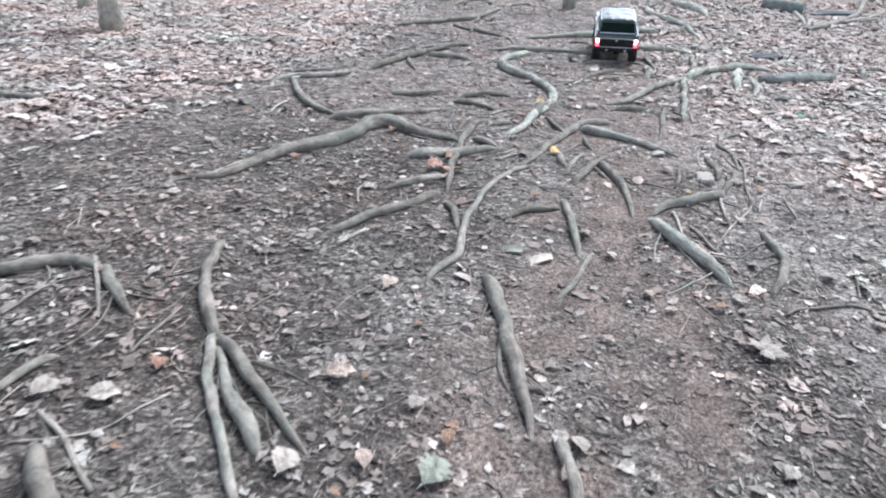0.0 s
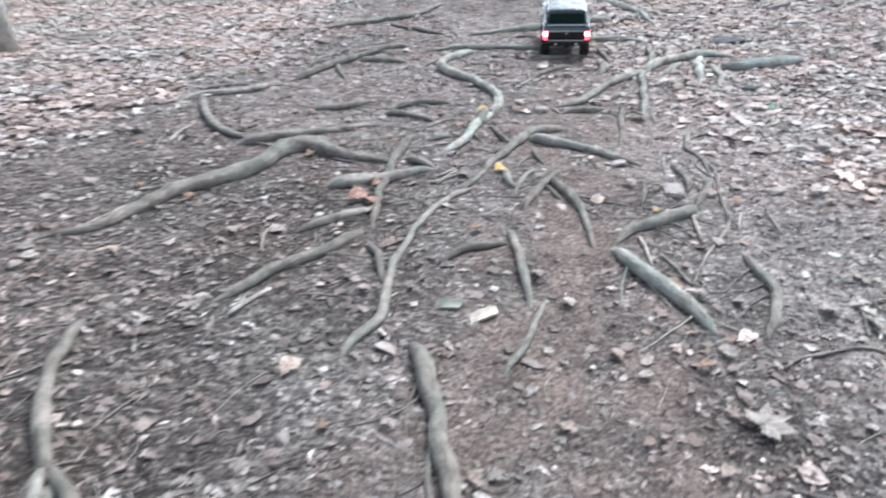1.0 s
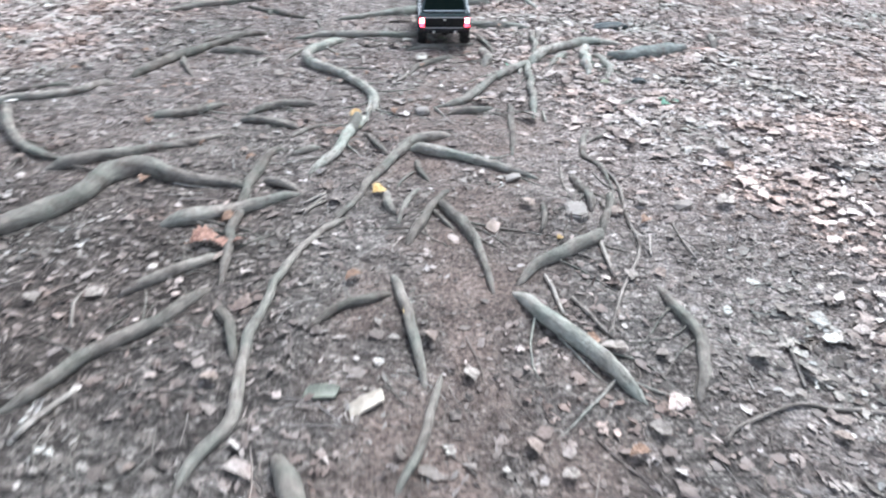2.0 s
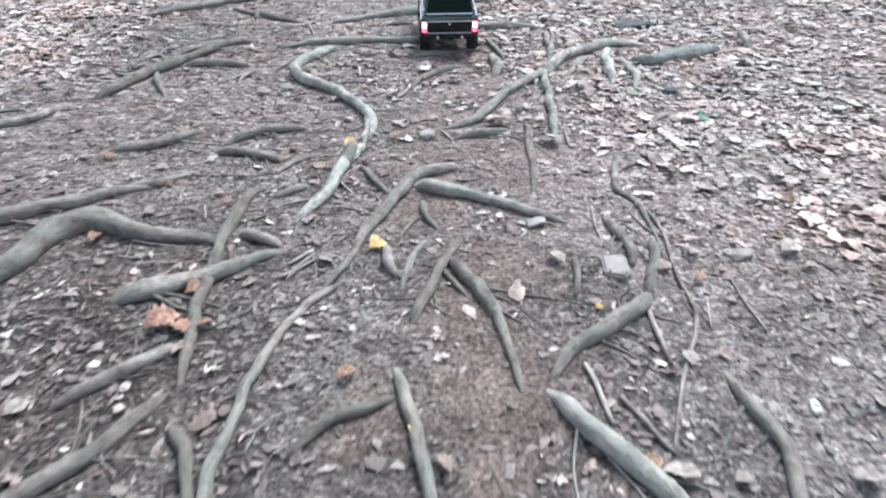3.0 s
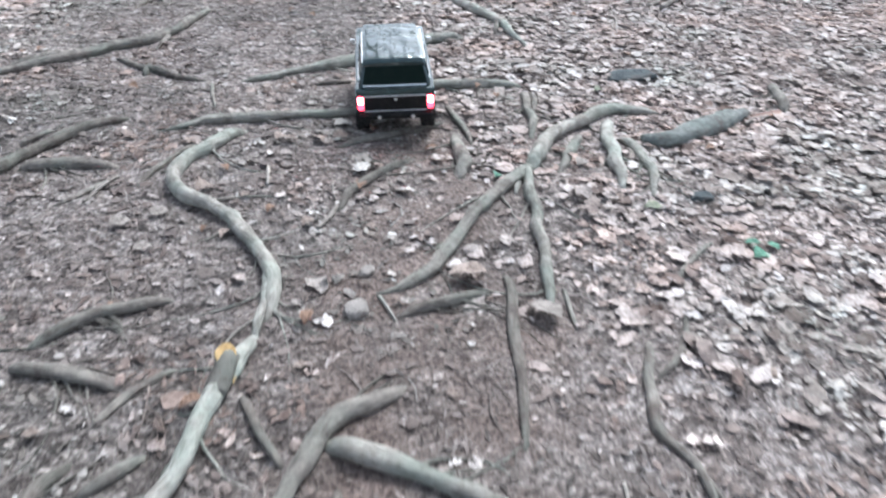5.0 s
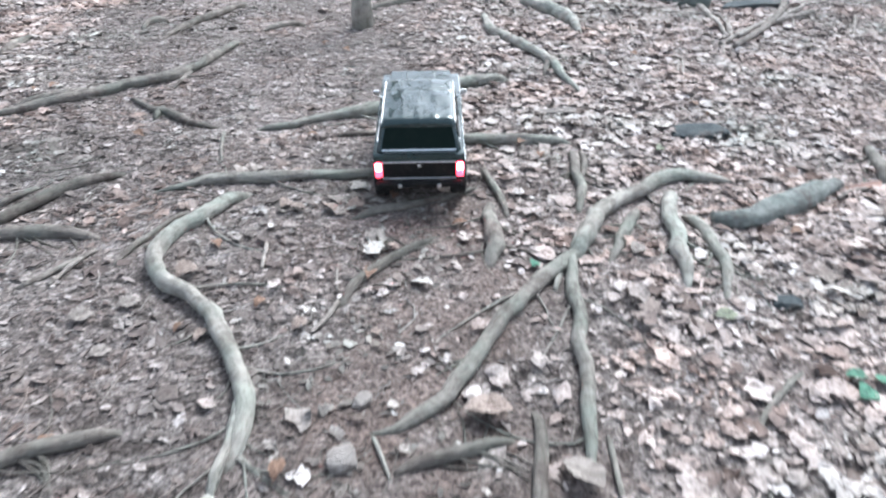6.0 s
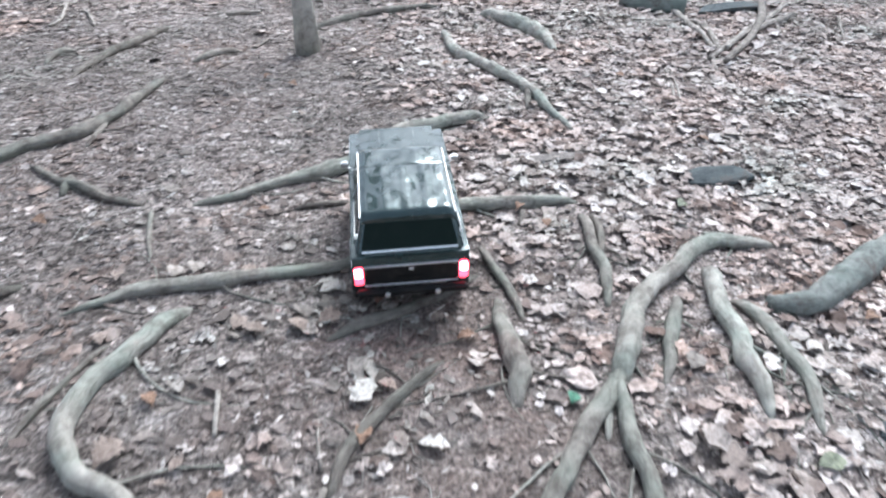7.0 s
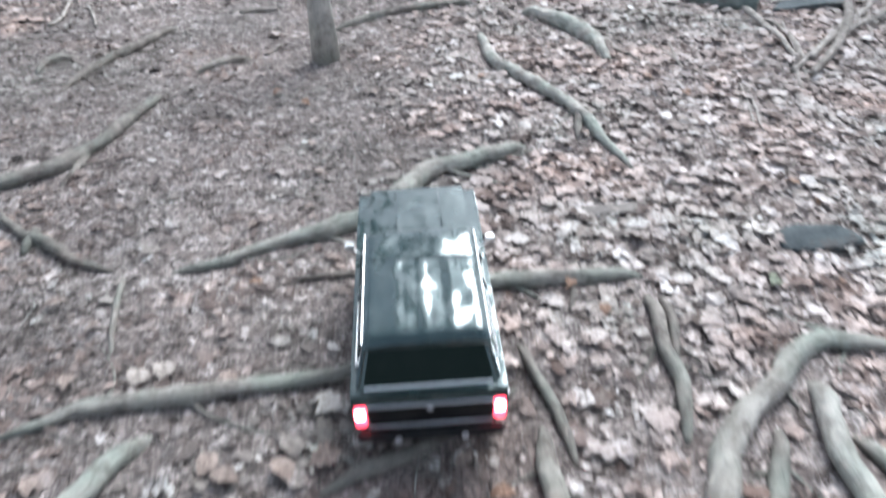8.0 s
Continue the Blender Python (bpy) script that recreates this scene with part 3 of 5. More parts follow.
twig([(0.80, 6.86, 6), (0.88, 6.95, 5)])
twig([(2.44, 4.41, 7), (2.54, 4.45, 8), (2.67, 4.47, 6)])
twig([(3.25, 7.21, 17), (3.20, 6.75, 16), (3.01, 6.14, 10)])
twig([(2.96, 5.97, 14), (3.35, 6.30, 20), (3.76, 6.77, 24), (4.29, 7.67, 27)])
twig([(1.82, 5.30, 5), (1.96, 5.32, 5), (2.03, 5.28, 4)])
twig([(-0.31, 2.23, 4), (-0.32, 2.33, 4), (-0.30, 2.40, 3)])
twig([(3.03, 6.12, 10.7), (3.17, 6.41, 10.3), (3.24, 6.65, 9.6), (3.13, 6.71, 8.5), (2.94, 6.79, 7.3), (2.85, 6.93, 6.3)])
twig([(3.06, 6.12, 15.3), (3.45, 6.44, 15.0), (3.69, 6.6, 13.9), (3.93, 6.8, 12.7), (4.25, 7.16, 11.8), (4.67, 7.66, 10.8)])
twig([(3.93, 6.8, 10.9), (4.29, 6.97, 8.5), (4.88, 7.38, 6.2)])
twig([(3.69, 6.6, 10.4), (3.61, 6.43, 7.5), (3.5, 6.24, 4.8)])
twig([(2.43, 5.49, 6.3), (2.53, 5.7, 5.1), (2.63, 5.91, 3.6)])
twig([(2.63, 5.91, 7.1), (2.52, 5.77, 5.1), (2.43, 5.64, 3.3)])
twig([(2.42, 5.49, 6.3), (2.52, 5.46, 5.3), (2.62, 5.4, 4.2), (2.72, 5.32, 3.1)])
twig([(2.44, 4.78, 5.1), (2.55, 4.81, 4.4), (2.66, 4.83, 3.5), (2.81, 4.85, 2.7)])
twig([(2.23, 5.03, 6.6), (2.32, 4.96, 5.4), (2.35, 4.85, 4.2), (2.38, 4.75, 3.0)])
twig([(2.18, 5.09, 5.6), (2.06, 5.07, 4.1), (1.96, 5.01, 2.7)])
twig([(2.29, 5.47, 6.3), (2.25, 5.33, 4.5), (2.17, 5.25, 2.9)])
twig([(2.48, 6.51, 9.7), (2.5, 6.28, 6.9), (2.47, 6.06, 4.4)])
twig([(2.3, 6.43, 7.9), (2.33, 6.31, 5.8), (2.34, 6.18, 3.7)])
twig([(2.27, 5.09, 5.6), (2.29, 5.25, 4.4), (2.43, 5.34, 3.0)])
root([(0.11, 2.95, 6.7), (0.14, 2.94, 14.7), (0.19, 2.91, 14.4), (0.23, 2.88, 6.4)])
root([(0.20, 3.15, 5.8), (0.24, 3.17, 13.2), (0.28, 3.20, 11.9), (0.32, 3.23, 6)])
twig([(0.21, 2.73, 3.6), (0.25, 2.75, 4.8), (0.31, 2.79, 3)])
twig([(0.24, 2.78, 3.7), (0.28, 2.81, 4.9), (0.31, 2.83, 3.1)])
root([(-0.29, 4.45, 9.9), (-0.26, 4.29, 12.9), (-0.21, 4.10, 6.6)])
root([(-0.82, 6.54, 18), (-0.81, 6.73, 21), (-0.77, 6.98, 13)])
root([(-0.21, 4.71, 10.2), (-0.17, 4.76, 12.4), (-0.12, 4.82, 6.3)])
root([(-0.02, 4.24, 5), (0.02, 4.26, 7.5), (0.07, 4.32, 8.5), (0.13, 4.38, 5.2)])
twig([(0.78, 4.09, 2.9), (0.78, 4.14, 3.7), (0.79, 4.22, 3)])
root([(2.81, 4.76, 15), (2.75, 4.64, 24), (2.69, 4.49, 22)], None, ROOT_PALE)
twig([(1.39, 2.56, 2.6), (1.36, 2.46, 3.8), (1.35, 2.34, 3.6)])
twig([(1.26, 2.46, 2.4), (1.23, 2.40, 3), (1.22, 2.37, 2.3)])
twig([(1.27, 2.93, 2.9), (1.27, 2.83, 3.5), (1.31, 2.77, 2.8)])
twig([(4.08, 6.5, 10.3), (3.86, 6.22, 7.3), (3.64, 5.96, 4.5)])


# ---- the ground sheet and the root meshes ----
GZ += HUMP


def bare_soil(x, y):
    """The line worn down to the bare reddish soil."""
    line = np.interp(y, [0.6, 1.3, 2.0, 2.7, 3.4, 4.2, 5.0], [0.3, 0.4, 0.56, 0.78, 0.95, 1.02, 1.1])
    half = 0.34 + 0.14 * step(2.5, 1.9, y) + 0.12 * waves(x, y, 0.5, 21)
    off = np.abs(x - line + 0.16 * waves(x, y, 0.35, 22)) / half
    return 0.85 * step(1.1, 0.35, off) * step(0.3, 0.9, y) * step(5.4, 4.4, y) * (0.55 + 0.45 * waves(x, y, 0.12, 23))


def dark_soil(x, y):
    """How far the soil is darkened on the left of the path, fading out ahead."""
    line = np.interp(y, [0.6, 1.3, 2.0, 3.0, 4.2, 5.0], [0.05, 0.0, 0.1, 0.45, 0.75, 0.6])
    return np.clip(step(0.1, -0.5, x - line + 0.25 * waves(x, y, 0.5, 41)) * step(4.2, 2.8, y) * (0.75 + 0.35 * waves(x, y, 0.3, 42)), 0, 1)


n_x, n_y = GX.shape
grid = np.arange(n_x * n_y).reshape(n_x, n_y)
quads = np.stack([grid[:-1, :-1], grid[1:, :-1], grid[1:, 1:], grid[:-1, 1:]], -1).reshape(-1, 4)
ground_mesh = bpy.data.meshes.new("ground")
ground_mesh.from_pydata(np.stack([GX, GY, GZ], -1).reshape(-1, 3).tolist(), [], quads.tolist())
ground_mesh.materials.append(SOIL)
ground_mesh.polygons.foreach_set("use_smooth", [True] * len(ground_mesh.polygons))
worn = ground_mesh.attributes.new("worn", "FLOAT", "POINT")
worn.data.foreach_set("value", bare_soil(GX, GY).reshape(-1))
darker = ground_mesh.attributes.new("darker", "FLOAT", "POINT")
darker.data.foreach_set("value", dark_soil(GX, GY).reshape(-1))
ground = tagged(new("ground", ground_mesh), "brown woodland soil of a trodden path, strewn with litter", "ground", kind="structure")

for ob, line, seed, kind in ROOTS:
    n = len(line)
    r = line[:, 2].copy()
    ends = np.clip(np.minimum(np.arange(n), np.arange(n)[::-1]) / max(1.5, min(4.5, 0.18 * n)), 0, 1)
    wide = np.max([np.roll(np.pad(r, 6, mode="edge"), s)[6:-6] for s in range(-6, 7)], axis=0)
    r += 0.4 * (wide - r)
    if kind != "twig":
        knuckle = 1 + 0.06 * waves(np.arange(n), 0 * r + 3.7 * seed, 6, 8) + 0.06 * waves(np.arange(n), 0 * r + 1.9 * seed, 2.2, 9)
        r *= knuckle * (0.72 + 0.28 * ends)
    base = ground_at(line[:, 0], line[:, 1])
    if kind == "twig":
        z = base + r * 1.3
        verts, faces = tube(np.column_stack([line[:, :2], z]), r, 6, 0.15, seed)
        label, mat = "dry grey-brown twig lying on the soil", DEAD_WOOD
    else:
        soft = np.convolve(np.pad(base, 4, mode="edge"), np.ones(9) / 9, "valid")
        z = soft + 0.74 * line[:, 2] - 1.85 * line[:, 2] * (1 - ends) ** 2.2
        verts, faces = tube(np.column_stack([line[:, :2], z]), r * (0.94 if kind is ROOT_PALE else 1.03), 14, 0.24, seed)
        thick = line[:, 2].max()
        label = "thick grey-green tree root worn smooth by feet" if thick > 0.02 else "grey-brown tree root half sunk in soil" if thick > 0.01 else "thin brown surface root in the soil"
        mat = kind
    ob.data.from_pydata(verts, [], faces)
    lay_out(ob.data, np.column_stack([line[:, :2], z]), 6 if kind == "twig" else 14)
    ob.data.materials.append(mat)
    ob.data.polygons.foreach_set("use_smooth", [True] * len(ob.data.polygons))
    if not ob.parent:
        tagged(ob, label, "twig" if kind == "twig" else "tree root", "twigs on the path" if kind == "twig" else "roots across the path")

# fine rootlets that leave the thick roots
pick = random.Random(4)
for ob, line, seed, kind in ROOTS:
    if kind == "twig" or line[:, 2].max() < 0.014 or len(line) < 14 or (ob.parent and ob.parent.parent):
        continue
    for _ in range(4 if ob.parent else 7):
        k = pick.randint(4, len(line) - 5)
        x, y, r = line[k]
        way = math.atan2(*(line[k + 1, 1::-1] - line[k - 1, 1::-1])) + pick.choice((-1, 1)) * pick.uniform(0.3, 1.1)
        long, bend = pick.uniform(0.06, 0.36), pick.uniform(-0.9, 0.9)
        s = np.linspace(0, 1, 9)
        px = x + long * s * np.cos(way + bend * s) + 0.006 * waves(s * 9, 0 * s + seed + k, 2)
        py = y + long * s * np.sin(way + bend * s) + 0.006 * waves(s * 9, 0 * s + seed + k, 2, 2)
        rr = np.clip(0.17 * r, 0.0018, 0.005) * (1.2 - 0.8 * s)
        pz = ground_at(px, py) + rr * 0.8 + 0.4 * r * (1 - s) ** 3 - 0.004 * s**4
        v, f = tube(np.column_stack([px, py, pz]), rr, 6, 0.15, seed + k)
        me = mesh_of("rootlet", v, f, kind)
        lay_out(me, np.column_stack([px, py, pz]), 6)
        part("rootlet", me, ob)


# ---- leaf litter ----
rng = np.random.RandomState(11)


def blade(kind=0):
    """A dry leaf one unit long: a folded, curled blade. Places and triangles."""
    w = [(0, 0.2, 0.3, 0.2, 0), (0, 0.3, 0.24, 0.27, 0), (0, 0.14, 0.12, 0), (0, 0.10, 0),
         (0, 0.16, 0.30, 0.17, 0.34, 0.20, 0.24, 0), (0, 0.24, 0.36, 0.33, 0.36, 0.22, 0.13, 0), (0, 0.10, 0.30, 0.14, 0.38, 0.12, 0.16, 0)][kind]
    w = np.array(w)
    n = len(w)
    t = np.linspace(0, 1, n)
    mid = np.stack([t - 0.5, 0.05 * np.sin(t * 3.0), 0.10 * np.sin(t * math.pi) + 0.05 * t], -1)
    left = np.stack([t - 0.5 + 0.18 * w, w, mid[:, 2] + 0.35 * w], -1)[1:-1]
    right = np.stack([t - 0.5 + 0.08 * w, -w * (1 + 0.2 * np.cos(7 * t)), mid[:, 2] + 0.25 * w], -1)[1:-1]
    f = []
    for s in (0, 1):
        o = n - 1 + s * (n - 2)
        for k in range(n - 1):
            quad = [k, k + 1] + ([o + k + 1] if k + 1 < n - 1 else []) + ([o + k] if k else [])
            quad = quad if s == 0 else quad[::-1]
            f += [(quad[0], quad[i], quad[i + 1]) for i in range(1, len(quad) - 1)]
    return np.vstack([mid, left, right]), np.array(f)


def shard():
    """A torn bit of leaf."""
    v = np.array([(-0.5, -0.1, 0.02), (-0.1, -0.33, 0.10), (0.5, -0.05, 0.0), (0.12, 0.34, 0.13), (-0.3, 0.22, 0.03), (0, 0, 0.06)])
    return v, np.array([(0, 1, 5), (1, 2, 5), (2, 3, 5), (3, 4, 5), (4, 0, 5)])


def strew(name, shapes, places, sizes, tilt, lift, mat, label, category):
    """Many loose pieces, each its own island, as one object."""
    verts, faces, base = [], [], 0
    which = rng.randint(len(shapes), size=len(places))
    for k, (v, f) in enumerate(shapes):
        p, s = places[which == k], sizes[which == k]
        n = len(p)
        if not n:
            continue
        turn, lean, way = rng.rand(n) * 2 * math.pi, np.abs(rng.normal(0, tilt, n)), rng.rand(n) * 2 * math.pi
        curl = rng.uniform(-0.6, 1.0, n)
        w = v[None] * np.stack([np.ones(n), rng.uniform(0.75, 1.25, n), curl], -1)[:, None] * s[:, None, None]
        c, d = np.cos(turn)[:, None], np.sin(turn)[:, None]
        w = w + rng.normal(0, 0.06, w.shape) * s[:, None, None] * np.array([1, 1, 0.6])
        x, y, z = w[..., 0] * c - w[..., 1] * d, w[..., 0] * d + w[..., 1] * c, w[..., 2]
        z = z + np.tan(np.clip(lean, 0, 1.1))[:, None] * (x * np.cos(way)[:, None] + y * np.sin(way)[:, None])
        z = z - z.min(1)[:, None] * 0.75
        g = ground_at(p[:, 0], p[:, 1]) + lift * rng.rand(n) + 0.001
        verts.append(np.stack([x + p[:, :1], y + p[:, 1:2], z + g[:, None]], -1).reshape(-1, 3))
        faces.append((f[None] + base + np.arange(n)[:, None, None] * len(v)).reshape(-1, 3))
        base += n * len(v)
    verts, faces = np.vstack(verts), np.vstack(faces)
    me = bpy.data.meshes.new(name)
    me.vertices.add(len(verts))
    me.vertices.foreach_set("co", verts.ravel())
    me.loops.add(faces.size)
    me.loops.foreach_set("vertex_index", faces.ravel())
    me.polygons.add(len(faces))
    me.polygons.foreach_set("loop_start", np.arange(len(faces)) * 3)
    me.polygons.foreach_set("loop_total", np.full(len(faces), 3))
    me.update(calc_edges=True)
    me.polygons.foreach_set("use_smooth", [True] * len(me.polygons))
    me.materials.append(mat)
    return tagged(new(name, me), label, category, kind="stuff")


def thickly(x, y):
    """How thick the leaves lie: deep beside the path, thin where it is trodden."""
    wander = 0.35 * waves(x, y, 1.1, 5) + 0.18 * waves(x, y, 0.4, 6)
    right = step(0.88, 1.62, x + wander - 0.5 * step(3.3, 2.3, y) - 0.5 * step(4.9, 5.8, y)) * (0.72 + 0.28 * step(1.2, 2.6, x + wander))
    rim = np.interp(y, [0.0, 1.6, 2.64, 3.17, 4.34, 5.23, 8.0], [-4.0, -2.9, -1.87, -1.3, -0.82, -0.65, -0.5])
    left = step(0.25, -0.5, x - rim + 0.7 * wander)
    ahead = step(7.6, 9.0, y + wander)
    return np.clip(np.maximum(np.maximum(right, left), ahead), 0, 1)


# Mash by leaf depth, plus terms that lighten the far path and lower right.
mash_share = ground_mesh.attributes.new("mash_share", "FLOAT", "POINT")
mash_share.data.foreach_set("value", np.maximum(0.08 + 0.87 * thickly(GX, GY), (0.4 * step(2.2, 3.6, GY) + 0.2 * step(5.0, 7.0, GY)) * (1 + 0.4 * waves(GX, GY, 0.5, 31)) + 0.4 * step(0.85, 1.4, GX) * step(3.8, 2.8, GY)).reshape(-1))


def scatter(n, thick=True, low=0.06):
    x, y = (rng.uniform(-5.0, 6.2, n), -0.6 + 11.0 * rng.rand(n)) if thick else (rng.uniform(-2.4, 3.0, n), 0.35 + 8.2 * rng.rand(n))
    d = thickly(x, y)
    patch = np.clip(0.55 + 0.45 * waves(x, y, 0.25, 8) + (0.35 * waves(x, y, 0.8, 12) if not thick else 0), 0, 1)
    keep = rng.rand(n) < ((low + (1 - low) * d) * (0.68 + 0.32 * patch) if thick else (1 - 0.55 * d) * (0.35 + 0.65 * patch))
    i, j = np.clip(np.searchsorted(xs, x), 0, len(xs) - 1), np.clip(np.searchsorted(ys, y), 0, len(ys) - 1)
    rim = np.minimum.reduce([x + 5.0, 6.2 - x, y + 0.6, 10.4 - y]) + 0.5 * waves(x, y, 0.7, 14)
    keep &= rng.rand(n) < (step(0.2, 1.7, rim) if thick else 1.0) * (1 - 0.9 * np.clip(1.15 * bare_soil(x, y), 0, 1))
    keep &= BARE[i, j] < 0.62 + 0.3 * rng.rand(n) ** 3
    return np.stack([x, y], -1)[keep]


def pile(n, small):
    spots = scatter(n, True, 0.02 if small else 0.002)
    return spots, (0.012 + 0.02 * rng.rand(len(spots)) ** 1.4 if small else 0.02 + 0.062 * rng.rand(len(spots)) ** 2.0)


spots, sizes = pile(270000, True)
strew("leaf_litter", [blade(2), blade(3), shard(), blade(2), shard(), shard()], spots, sizes, 0.2, 0.010, LEAVES, "deep litter of dry tan and grey leaves", "leaf litter")
spots, sizes = pile(165000, False)
strew("broad_litter", [blade(4), blade(5), blade(6), blade(0), blade(1), blade(2)], spots, sizes, 0.11, 0.014, LEAVES, "broad lobed dry leaves, bleached and muddy", "leaf litter")
spots = scatter(135000, False)
strew("leaf_crumbs", [shard(), blade(2), blade(3), blade(3)], spots, 0.009 + 0.026 * rng.rand(len(spots)) ** 1.6, 0.16, 0.002, BITS, "trodden crumbs of dry leaves on the soil", "leaf litter")
spots = scatter(48000, False)
strew("torn_leaves", [blade(6), shard(), blade(2), blade(3), blade(3)], spots, 0.012 + 0.036 * rng.rand(len(spots)) ** 1.8, 0.2, 0.003, TORN, "scattered torn brown leaves on the path", "leaf litter")

spots = scatter(6500, False)
spots = spots[rng.rand(len(spots)) < 0.15 + 0.85 * step(3.8, 5.0, spots[:, 1])]
strew("trodden_leaves", [blade(4), blade(5), blade(6), blade(0), shard()], spots, 0.028 + 0.04 * rng.rand(len(spots)) ** 1.5, 0.1, 0.003, TORN, "whole dry leaves trodden flat on the path", "leaf litter")


def beyond(n, x0, x1, y0, y1, core):
    """Places outside the core box, thinned on the trodden line that leads up to it."""
    p = np.stack([rng.uniform(x0, x1, n), rng.uniform(y0, y1, n)], -1)
    keep = ~((p[:, 0] > core[0]) & (p[:, 0] < core[1]) & (p[:, 1] > core[2]) & (p[:, 1] < core[3]))
    patch = 0.5 + 0.5 * waves(p[:, 0], p[:, 1], 0.6, 9)
    wander = 0.4 * waves(p[:, 0], p[:, 1], 1.1, 5)
    trod = np.where(p[:, 1] < 1.0, 0.05 + 0.95 * step(0.9, 1.8, np.abs(p[:, 0] + 0.1 + wander)), 1.0)
    edge = step(0, 2.0, np.minimum.reduce([p[:, 0] - x0, x1 - p[:, 0], p[:, 1] - y0, y1 - p[:, 1]]))
    return p[keep & (rng.rand(n) < trod * edge * (0.3 + 0.7 * patch))]


near = beyond(150000, -8.0, 9.5, -4.0, 13.5, (-4.0, 5.2, 0.4, 9.4))
far = beyond(46000, -15.0, 17.0, -10.0, 22.0, (-7.0, 8.5, -3.0, 12.5))
spots = np.vstack([near, far])
strew("outer_litter", [blade(2), shard(), shard()], spots, 0.02 + 0.05 * rng.rand(len(spots)), 0.22, 0.016, LEAVES, "dry leaves spread through the wood", "leaf litter")


def sticks(count):
    verts, faces = [], []
    x, y = rng.uniform(-3.5, 4.6, count), 0.4 + 8.5 * rng.rand(count)
    for k in range(count):
        long, turn, bend = 0.02 + 0.16 * rng.rand() ** 3, rng.rand() * 6.3, rng.normal(0, 0.6)
        s = np.linspace(-0.5, 0.5, 4)
        px, py = x[k] + long * (s * math.cos(turn) - bend * s * s * math.sin(turn)), y[k] + long * (s * math.sin(turn) + bend * s * s * math.cos(turn))
        r = 0.0007 + 0.011 * long * rng.rand()
        v, f = tube(np.column_stack([px, py, ground_at(px, py) + 2 * r + 0.003 * rng.rand(4)]), np.array([1, 0.9, 0.8, 0.5]) * r, 4)
        faces += [tuple(i + len(verts) for i in q) for q in f]
        verts += v
    me = bpy.data.meshes.new("small_twigs")
    me.from_pydata(verts, [], faces)
    me.materials.append(STICKS)
    tagged(new("small_twigs", me), "fine dry twigs and stalks among the litter", "twigs", kind="stuff")


sticks(13500)


# ---- leaves that can be told apart ----
def leaf_mesh(name, lobes, mat, curl=0.12, broad=0.62):
    """A leaf one unit long, with a midrib fold, and lobes when there are any."""
    bm = bmesh.new()
    n = 26
    rim, mid = [], []
    for k in range(n + 1):
        t = k / n
        w = broad * 0.5 * math.sin(math.pi * t ** 0.85) * (1 + (0.2 * math.cos((lobes + 2) * 2 * math.pi * t) if lobes else 0) + 0.22 * noise.noise(Vector((9 * t, 5.3 * broad + 3 * curl, lobes))))
        z = curl * math.sin(math.pi * t) + 0.02 * math.sin(9 * t)
        mid.append(bm.verts.new((t - 0.5, 0, z)))
        rim.append([bm.verts.new((t - 0.5 + 0.10 * (abs(w) if lobes else 0), s * w, z + (0.32 if s > 0 else 0.22) * w + 0.02 * math.sin(11 * t + s))) for s in (1, -1)])
    for k in range(n):
        for s in (0, 1):
            f = (mid[k], mid[k + 1], rim[k + 1][s], rim[k][s])
            bm.faces.new(f if s == 0 else f[::-1])
    stalk = [bm.verts.new(p) for p in ((-0.5, 0.012, 0.0), (-0.5, -0.012, 0.0), (-0.72, -0.008, 0.03), (-0.72, 0.008, 0.03))]
    bm.faces.new(stalk)
    bmesh.ops.remove_doubles(bm, verts=bm.verts, dist=1e-5)
    me = bpy.data.meshes.new(name)
    bm.to_mesh(me)
    bm.free()
    me.materials.append(mat)
    me.polygons.foreach_set("use_smooth", [True] * len(me.polygons))
    return me


def maple_mesh(name, mat):
    """A broad leaf with five pointed lobes, lying nearly flat."""
    bm = bmesh.new()
    tips = [(-150, 0.34), (-105, 0.5), (-78, 0.3), (-45, 0.62), (-20, 0.34), (0, 0.72), (20, 0.34), (45, 0.62), (78, 0.3), (105, 0.5), (150, 0.34), (180, 0.12)]
    c = bm.verts.new((0, 0, 0.03))
    ring = []
    for k, (a, r) in enumerate(tips):
        ring.append(bm.verts.new((r * math.cos(radians(a)), r * math.sin(radians(a)), 0.05 + 0.05 * math.sin(2.1 * k))))
    for k in range(len(ring)):
        bm.faces.new((c, ring[k], ring[(k + 1) % len(ring)]))
    bmesh.ops.subdivide_edges(bm, edges=bm.edges[:], cuts=1)
    me = bpy.data.meshes.new(name)
    bm.to_mesh(me)
    bm.free()
    me.materials.append(mat)
    return me


